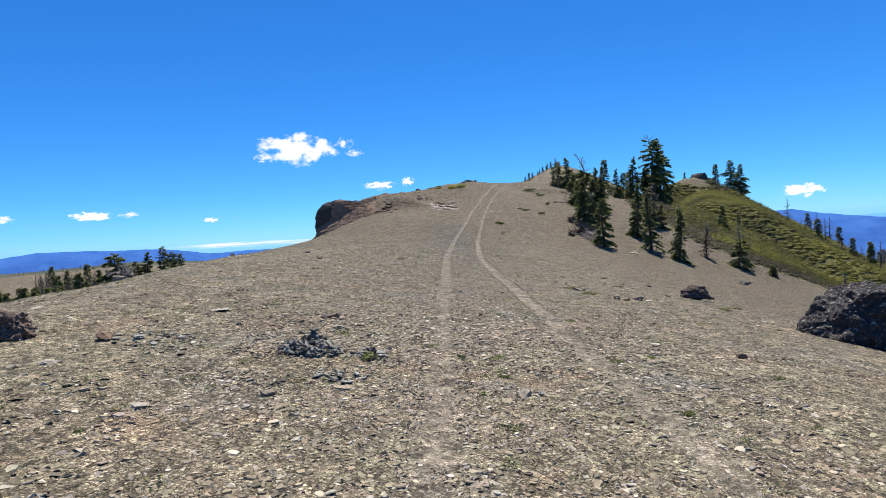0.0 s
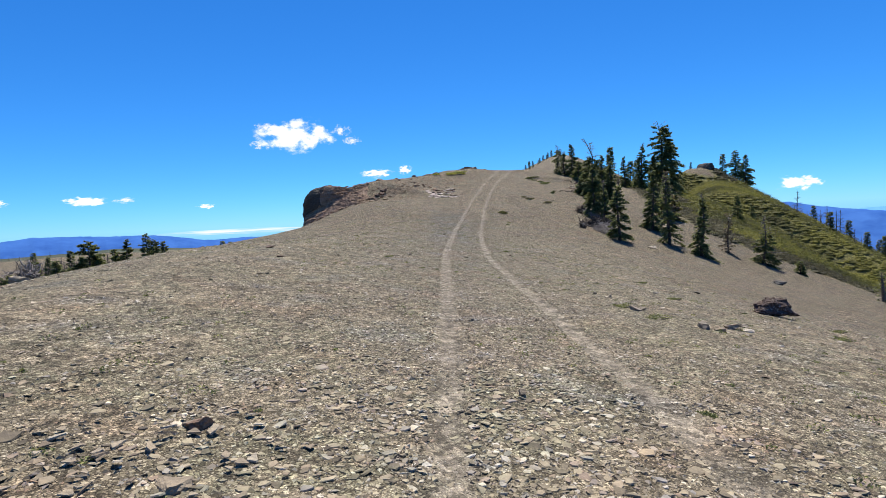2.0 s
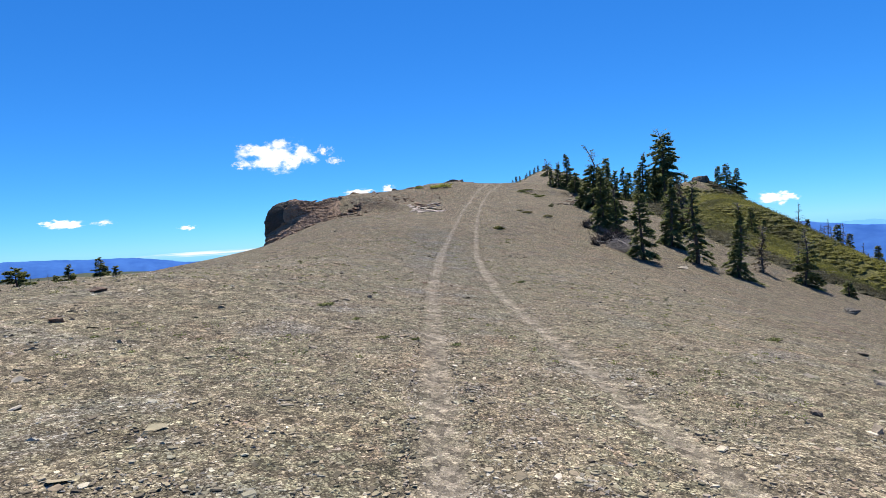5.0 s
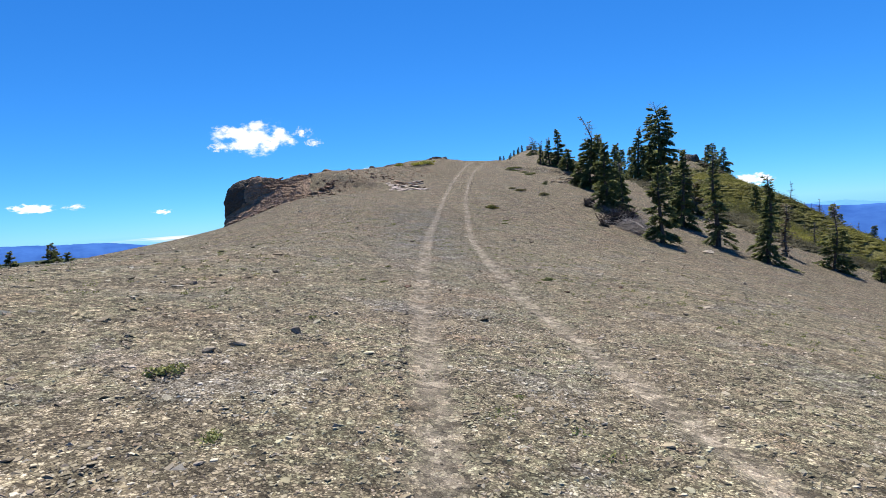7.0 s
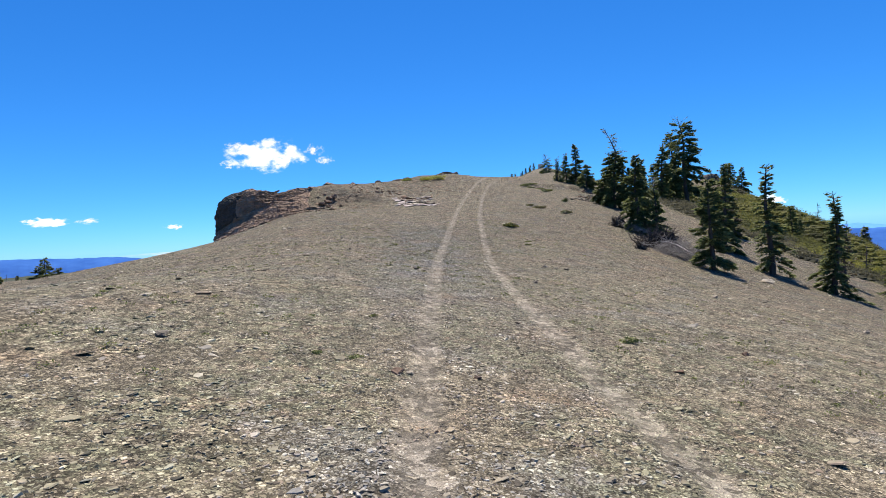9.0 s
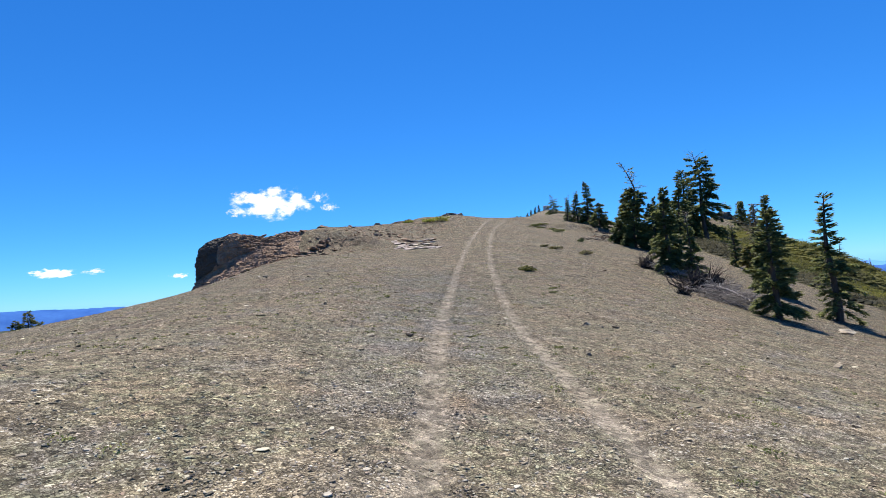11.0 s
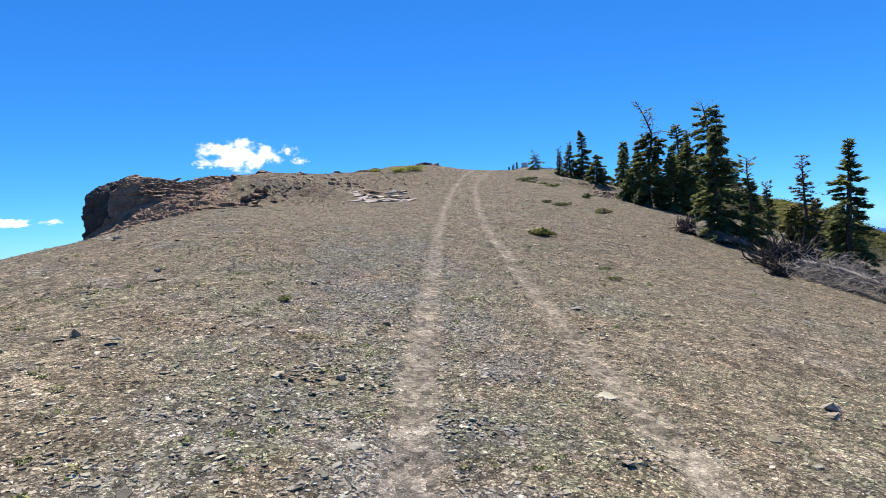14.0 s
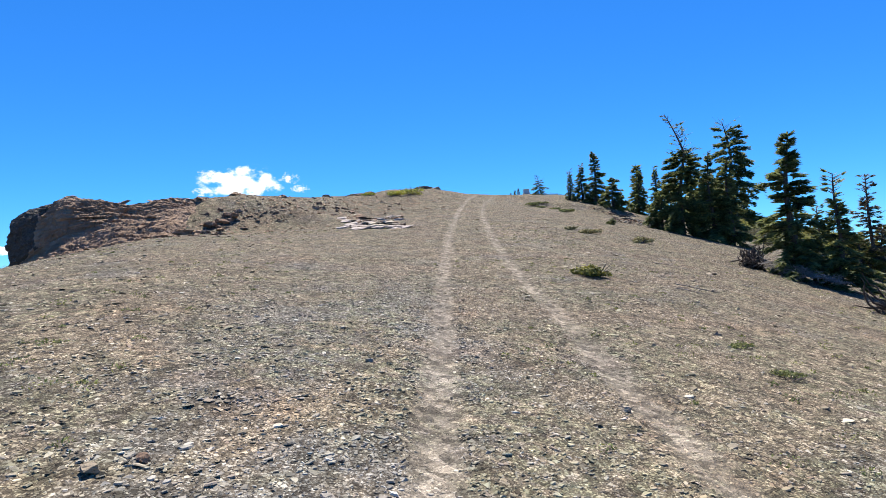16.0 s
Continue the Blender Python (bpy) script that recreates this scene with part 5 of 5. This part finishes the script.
def fallen_tree(name, p, q, seed, label, twig_count, spread, plate, trunk=True, wood=None):
    """An uprooted dead tree from its root plate at p to its tip at q; plate: width, height and depth of the torn-up roots."""
    r = np.random.RandomState(seed)
    base = new(name)
    base.location = at(p[0], p[1])
    o = np.array(base.location)
    P = np.array([0.0, 0.0, 0.38])
    Q = np.array([q[0], q[1], float(ground(*q)) + 0.34]) - o
    run = (Q - P) / np.linalg.norm(Q - P)
    across = np.array([-run[1], run[0], 0.0]) * (1 if -run[1] > 0 else -1)

    def settle(pts, gap=0.008):
        pts[:, 2] = np.maximum(pts[:, 2], ground(pts[:, 0] + o[0], pts[:, 1] + o[1]) - o[2] + gap)
        return pts

    holder, clod = base, base
    if trunk:
        m = np.linspace(0, 1, 12)[:, None]
        line = P + (Q - P) * 1.12 * m + np.stack([0.10 * np.sin(m[:, 0] * 6), 0.05 * np.cos(m[:, 0] * 7), 0.22 * np.sin(m[:, 0] * 3.1)], -1)
        v, f = tube(settle(line, 0.03), np.linspace(0.11, 0.03, 12), 8)
        holder = part("trunk", indexed("trunk", v, f, DEAD, smooth=True), base, "bleached grey fallen trunk")
    bars = []
    for i in range(twig_count):
        s = 0.22 + 0.80 * r.rand()
        a = P + (Q - P) * s
        d = r.normal(size=3) * np.array([1.25, 1.0, 0.55]) + run * 0.45
        d[2] = abs(d[2]) * 0.5
        d /= np.linalg.norm(d)
        d[2] += 0.10
        ln = spread * r.uniform(0.45, 1.25) * (1.15 - 0.45 * s)
        k = np.linspace(0, 1, 6)[:, None]
        pts = a + d * ln * k + np.cumsum(r.normal(0, 0.07 * ln, (6, 3)), 0)
        pts[:, 2] -= 0.34 * ln * k[:, 0] ** 2
        bars.append((settle(pts), np.linspace(0.014, 0.004, 6) * r.uniform(0.6, 1.6)))
        for t in range(3):
            e = d + r.normal(size=3) * 0.8
            e /= np.linalg.norm(e)
            bars.append((settle(pts[2 + t] + e * ln * 0.35 * np.linspace(0, 1, 3)[:, None]), np.linspace(0.008, 0.003, 3)))
    tagged(part("branch_tangle", tubes("branch_tangle", bars, GREY_TWIG, None, 4), holder, "tangle of bare weathered branches"), kind="stuff")
    wide, high, deep = plate
    if deep:
        bm = bmesh.new()
        bmesh.ops.create_icosphere(bm, subdivisions=4, radius=1.0)
        for v in bm.verts:
            c = v.co * (1 + 0.45 * noise.fractal(v.co * 2.2 + Vector((seed, 0, 0)), 0.7, 2.0, 4))
            w = across * c.x * wide * 0.40 + run * c.y * deep * 0.5
            v.co = Vector((w[0], w[1], max(-0.15, (c.z * 0.5 + 0.42) * high * (0.62 + 0.16 * c.x))))
        me = bpy.data.meshes.new("root_plate")
        bm.to_mesh(me)
        bm.free()
        me.materials.append(EARTH)
        clod = part("root_plate", new("root_plate", me), base, "dark clod of earth held by the roots")
    roots = []
    for i in range(int(60 + 60 * wide)):
        a = r.uniform(-0.25, 3.39)
        reach = 0.5 * wide * abs(math.cos(a)) + high * max(0.0, math.sin(a)) * (0.80 + 0.22 * math.cos(a))
        d = across * math.cos(a) + np.array([0, 0, 1.0]) * math.sin(a) + run * r.normal(0, 0.16)
        k = np.linspace(0, 1, 8)[:, None]
        pts = np.array([0, 0, 0.12]) + across * r.normal(0, 0.14 * wide) + run * r.normal(0, 0.25 * deep + 0.05) + d * reach * r.uniform(0.45, 0.98) * k + np.cumsum(r.normal(0, 0.055, (8, 3)), 0)
        roots.append((settle(pts, -0.01), np.linspace(0.05, 0.009, 8) * r.uniform(0.4, 1.15)))
    tagged(part("rootwork", tubes("rootwork", roots, wood or BARK, None, 5), clod, "upturned tangled roots"), kind="stuff")
    return tagged(base, label, "fallen tree")


fallen_tree("fallen_tree", (15.0, 58.7), (15.2, 54.0), 3, "uprooted dead tree with a dark root plate and grey branches", 560, 1.05, (2.7, 1.5, 0.8))
fallen_tree("root_stump", (12.98, 56.45), (13.1, 56.0), 7, "small torn dark root standing in the gravel", 12, 0.35, (0.55, 0.55, 0.0), False)
fallen_tree("fallen_tree", (15.3, 66.1), (16.4, 63.0), 4, "old root stump with scattered dead branches", 190, 0.5, (1.3, 0.85, 0.35), False)
fallen_tree("root_stump", (-13.8, 22.5), (-14.3, 22.1), 9, "bleached grey root stump on the western brow", 26, 0.30, (0.75, 0.55, 0.0), False, DEAD)


def stick(x, y, ln, turn, seed):
    r = np.random.RandomState(seed)
    k = np.linspace(-0.5, 0.5, 9)
    px, py = x + np.cos(turn) * k * ln + r.normal(0, 0.045 * ln, 9), y + np.sin(turn) * k * ln + r.normal(0, 0.05 * ln, 9)
    o = at(x, y)
    pts = np.stack([px - o.x, py - o.y, ground(px, py) - o.z + 0.003 + 0.006 * ln], -1)
    ob = tubes("dead_stick", [(pts, np.linspace(0.003 + 0.010 * ln, 0.002 + 0.002 * ln, 9)), (np.stack([pts[4], pts[4] + np.array([0.15, 0.1, 0.06]) * ln, pts[4] + np.array([0.25, 0.2, 0.02]) * ln]), np.array([0.006, 0.005, 0.003]) * (0.5 + ln))], DEAD)
    ob.location = o
    return tagged(ob, "weathered dead branch lying on the gravel", "branch", "dead sticks")


for _i, (_x, _y, _l, _t) in enumerate(((8.3, 58.2, 1.0, -0.5), (7.9, 57.6, 0.9, -0.4), (-1.95, 13.3, 0.45, 1.9), (-0.95, 5.6, 0.4, -0.5), (11.0, 60.0, 0.9, 0.3), (9.8, 62.5, 1.0, -0.7))):
    stick(_x, _y, _l, _t, 60 + _i)

# ---- the little lookout on the far knoll ----


def lookout():
    root = new("lookout_hut")
    root.location = at(49.0, 236.0, -0.1)
    wall = Nodes("pale_wall").end((0.55, 0.53, 0.50), 0.8)

    def block(name, size, z, label=""):
        bm = bmesh.new()
        bmesh.ops.create_cube(bm, size=1)
        for v in bm.verts:
            v.co = Vector((v.co.x * size[0], v.co.y * size[1], (v.co.z + 0.5) * size[2] + z))
        bmesh.ops.bevel(bm, geom=bm.edges[:], offset=0.04, segments=1, affect="EDGES")
        me = bpy.data.meshes.new(name)
        bm.to_mesh(me)
        bm.free()
        me.materials.append(wall)
        return part(name, new(name, me), root, label)

    block("base", (2.2, 2.2, 0.5), 0.0)
    block("cabin", (1.8, 1.8, 1.1), 0.5)
    block("roof", (2.1, 2.1, 0.14), 1.6)
    return tagged(root, "small pale lookout hut on a distant knoll", "hut")


lookout()

# ---- trees farther off ----


def far_conifer(seed, h, wide, dead=False):
    """A tree for the distance: trunk and a sparse crown."""
    r = np.random.RandomState(seed)
    root = new("dead_snag" if dead else "far_conifer")
    line = bent_trunk(h, (r.uniform(-0.3, 0.3), 0), 0, r, 7)
    v, q = tube(line, np.linspace(0.02 * h + 0.03, 0.03, 7), 5)
    trunk = part("trunk", indexed("trunk", v, q, DARK_DEAD if dead else BARK, smooth=True), root)
    if dead:
        bars = []
        for i in range(70):
            g = r.uniform(0.12, 0.97)
            a = r.rand() * 6.28
            ln = (1.15 - g) * wide * r.uniform(0.3, 0.8)
            c = np.array([0, 0, g * h])
            bars.append((np.stack([c, c + np.array([math.cos(a), math.sin(a), 0.15]) * ln]), np.array([0.045, 0.02])))
        tagged(part("branchwork", tubes("branchwork", bars, DARK_DEAD, None, 3), trunk), kind="stuff")
    else:
        quads = []
        for z in np.arange(0.08, 0.98, 0.045):
            for i in range(6):
                a = r.rand() * 6.28
                ln = wide * 0.5 * (1 - z) ** 0.85 * r.uniform(0.6, 1.2) + 0.1
                way = np.array([math.cos(a), math.sin(a), -0.25 + 0.5 * z])
                way /= np.linalg.norm(way)
                quads.append(sprays(np.array([0, 0, z * h]), way, ln, r, 13, 0.55 + 0.03 * h, 0.3))
        tagged(part("crown", bulk("crown", np.concatenate(quads), FIR, None, 3), root), kind="stuff")
    return tagged(root, "bare grey burnt snag far below the ridge" if dead else "distant dark conifer below the ridge", "tree", "far trees")


FAR = [far_conifer(900 + k, 8.0, 3.4, k >= 4) for k in range(7)]
_r = np.random.RandomState(31)
_spots = []
for _i in range(66):      # east side, beyond the scrub spur
    _a, _d = radians(_r.uniform(32, 45)), _r.uniform(140, 330)
    _spots.append((_d * math.sin(_a), _d * math.cos(_a), _r.uniform(0.6, 1.2), _r.rand() < 0.6))
for _i in range(40):      # west side, the lower spur
    _a, _d = radians(_r.uniform(-46, -30)), _r.uniform(235, 330)
    _spots.append((_d * math.sin(_a), _d * math.cos(_a), _r.uniform(0.35, 0.6), _r.rand() < 0.8))
for _i in range(46):      # the green stand below the west brow
    _a, _d = radians(_r.uniform(-40.5, -36.2)), _r.uniform(112, 150)
    _spots.append((_d * math.sin(_a), _d * math.cos(_a), _r.uniform(0.40, 0.66), _r.rand() < 0.15))
for _i in range(230):      # the burnt wood beyond it
    _a, _d = radians(_r.uniform(-37.8, -30.6)), _r.uniform(120, 205)
    _spots.append((_d * math.sin(_a), _d * math.cos(_a), _r.uniform(0.5, 0.95), _r.rand() < 0.90))
for _i in range(9):      # small tops just over the west brow
    _a, _d = radians(_r.uniform(-22.5, -18.5)), _r.uniform(150, 190)
    _spots.append((_d * math.sin(_a), _d * math.cos(_a), _r.uniform(0.72, 0.95), _r.rand() < 0.3))
for _i in range(10):      # along the skyline west of the knoll
    _spots.append((26 + 2.2 * _i + _r.uniform(-0.6, 0.6), 185 + 5.5 * _i, _r.uniform(0.18, 0.38), False))
for _x, _y, _s, _k in ((45, 88.8, 0.5, False), (52, 97, 0.35, False), (70.5, 160.5, 0.28, False), (79.5, 160.5, 0.78, False), (48, 84, 0.3, True), (40, 72, 0.45, True), (49, 60, 0.35, True), (35.5, 105, 0.7, False), (34, 116, 0.9, False), (37, 113, 0.7, False), (44, 120, 0.8, False), (33, 108, 0.6, True), (41, 110, 0.8, False)):
    _spots.append((_x, _y, _s, _k))
for _i, (_x, _y, _s, _k) in enumerate(_spots):
    _src = FAR[4 + _i % 3] if _k else FAR[_i % 4]
    _s *= 0.7 if _k else 1.0
    copy_thing(_src, Matrix.Translation(at(_x, _y, -0.1)) @ pose(0, 0, 0, 0, 0, _i * 77) @ Matrix.Diagonal((_s * _r.uniform(0.85, 1.15), _s, _s, 1)))
for _k, _o in enumerate(FAR):
    _o.location = at(150 + 9 * _k, 215 + 6 * _k, -0.1)

# ---- gravel ----


def chips(name, x, y, length, seed, label):
    """Flat broken stone chips, each a small tilted block."""
    r = np.random.RandomState(seed)
    n = len(x)
    a = np.sort(r.uniform(-0.42, 0.42, (n, 6)) + np.arange(6) * 1.0472, 1)
    rad = r.uniform(0.62, 1.1, (n, 6))
    px, py = np.cos(a) * rad * 0.62, np.sin(a) * rad * r.uniform(0.36, 0.62, (n, 1))
    thick = r.uniform(0.03, 0.10, (n, 1)) * np.clip(0.06 / length, 0.4, 1.0)[:, None]
    lo = np.stack([px, py, -thick * np.ones((1, 6))], -1)
    hi = np.stack([px * 0.88 + r.uniform(-0.05, 0.05, (n, 6)), py * 0.88, thick + r.uniform(-0.025, 0.025, (n, 6))], -1)
    v = np.concatenate([lo, hi], 1) * length[:, None, None]
    turn, ta, tb = r.uniform(0, 6.28, n), r.normal(0, 0.16, n), r.normal(0, 0.16, n)
    vx, vy, vz = v[..., 0], v[..., 1], v[..., 2]
    vy, vz = vy * np.cos(ta)[:, None] - vz * np.sin(ta)[:, None], vy * np.sin(ta)[:, None] + vz * np.cos(ta)[:, None]
    vx, vz = vx * np.cos(tb)[:, None] + vz * np.sin(tb)[:, None], -vx * np.sin(tb)[:, None] + vz * np.cos(tb)[:, None]
    vx, vy = vx * np.cos(turn)[:, None] - vy * np.sin(turn)[:, None], vx * np.sin(turn)[:, None] + vy * np.cos(turn)[:, None]
    z = ground(x, y) + 0.06 * length
    P = np.stack([vx + x[:, None], vy + y[:, None], vz + z[:, None]], -1).reshape(-1, 3)
    f = np.array([[6, 7, 8, 9], [6, 9, 10, 11]] + [[k, (k + 1) % 6, 6 + (k + 1) % 6, 6 + k] for k in range(6)])
    F = (np.arange(n)[:, None, None] * 12 + f[None]).reshape(-1, 4)
    return tagged(indexed(name, P, F, CHIPS), label, "gravel", kind="stuff")


def shards(name, x, y, length, seed, label):
    """Small angular stones with three showing faces each."""
    r = np.random.RandomState(seed)
    n = len(x)
    a = r.uniform(0, 6.28, (n, 1)) + np.array([[0, 2.1, 4.2]]) + r.uniform(-0.5, 0.5, (n, 3))
    rad = r.uniform(0.35, 0.75, (n, 3)) * length[:, None]
    z = ground(x, y)
    base = np.stack([x[:, None] + np.cos(a) * rad, y[:, None] + np.sin(a) * rad, z[:, None] - 0.1 * length[:, None] + 0 * a], -1)
    way, out = r.uniform(0, 6.28, n), r.uniform(0.1, 0.42, n) * length
    top = np.stack([x + np.cos(way) * out, y + np.sin(way) * out, z + r.uniform(0.07, 0.21, n) * length], -1)
    V = np.concatenate([base, top[:, None]], 1).reshape(-1, 3)
    f = np.array([[0, 1, 3], [1, 2, 3], [2, 0, 3]])
    F = (np.arange(n)[:, None, None] * 4 + f[None]).reshape(-1, 3)
    return tagged(indexed(name, V, F, CHIPS if name != "crest_rubble" else CLIFF), label, "gravel", kind="stuff")


def build_gravel():
    r = np.random.RandomState(8)
    n = 76000
    y = 1.8 + 56 * r.rand(n)
    off = r.normal(0, 2.1, n)
    mid = lambda v: np.interp(v, (0, 30, 60), (0.2, 0.3, 1.6))
    x = mid(y) + off
    keep = r.rand(n) < (0.55 + 0.45 * smooth01(value_noise(x / 1.7 + 3, y / 1.7), 0.2, 0.7)) * (1 - 0.4 * track_wear(x, y)) * (np.abs(off) < 6.5)
    x, y = x[keep], y[keep]
    coarse = 0.78 + 0.34 * smooth01(value_noise(x / 4 + 11, y / 4 + 2), 0.40, 0.80)
    ln = np.clip(r.lognormal(-3.3, 0.40, len(x)), 0.02, 0.085) * coarse * (1 - 0.4 * track_wear(x, y)) * (1.28 - 0.38 * smooth01(y, 8, 17)) * (1 - 0.15 * smooth01(y, 38, 46))
    chips("gravel", x, y, ln, 1, "flat broken stone chips strewn over the ridge")
    n = 235000
    y = 1.8 + 54 * r.rand(n)
    x = mid(y) + r.normal(0, 2.1, n)
    keep = r.rand(n) > 0.35 * track_wear(x, y)
    x, y = x[keep], y[keep]
    shards("fine_gravel", x, y, np.clip(r.lognormal(-3.35, 0.38, len(x)), 0.018, 0.075) * (1.38 - 0.50 * smooth01(y, 8, 17)) * (1 - 0.3 * track_wear(x, y)), 5, "fine stone splinters between the chips")
    n = 115000
    y = 3 + 72 * r.rand(n) ** 0.9
    x = track_x(y) + 0.8 + r.normal(0, 7.5, n)
    keep = (r.rand(n) < 0.5 + 0.5 * smooth01(value_noise(x / 2.5 + 8, y / 2.5), 0.25, 0.7)) & (r.rand(n) > 0.75 * track_wear(x, y)) & (x > -20) & (x < 24)
    x, y = x[keep], y[keep]
    ln = np.clip(r.lognormal(-2.95, 0.45, len(x)), 0.03, 0.2) * (0.6 + 0.4 * smooth01(np.abs(x - 1), 2, 5))
    shards("coarse_gravel", x, y, ln, 2, "small angular stones strewn over the slopes")
    n = 12000
    y, x = 3 + 84 * r.rand(n), r.uniform(-20, 26, n)
    keep = (track_wear(x, y) < 0.3) & ((np.abs(x - 0.5) > 2.5) | (r.rand(n) < 0.5))
    x, y = x[keep], y[keep]
    chips("scattered_stones", x, y, np.clip(r.lognormal(-2.65, 0.4, len(x)), 0.05, 0.2), 3, "larger flat stones scattered over the slopes")


build_gravel()


def crest_rubble():
    """Broken stones along the crest beside the cliff and over its top."""
    r = np.random.RandomState(15)
    n = 1900
    u = r.rand(n)
    x = np.interp(u, (0, 0.5, 1), (-10, -5, 3)) + r.normal(0, 1.6, n)
    y = np.interp(u, (0, 0.5, 1), (72.0, 84, 96)) + r.normal(-2.5, 3.0, n)
    keep = track_wear(x, y) < 0.1
    shards("crest_rubble", x[keep], y[keep], np.clip(r.lognormal(-1.75, 0.55, keep.sum()), 0.06, 0.6), 16, "broken brown stones strewn along the crest")


crest_rubble()
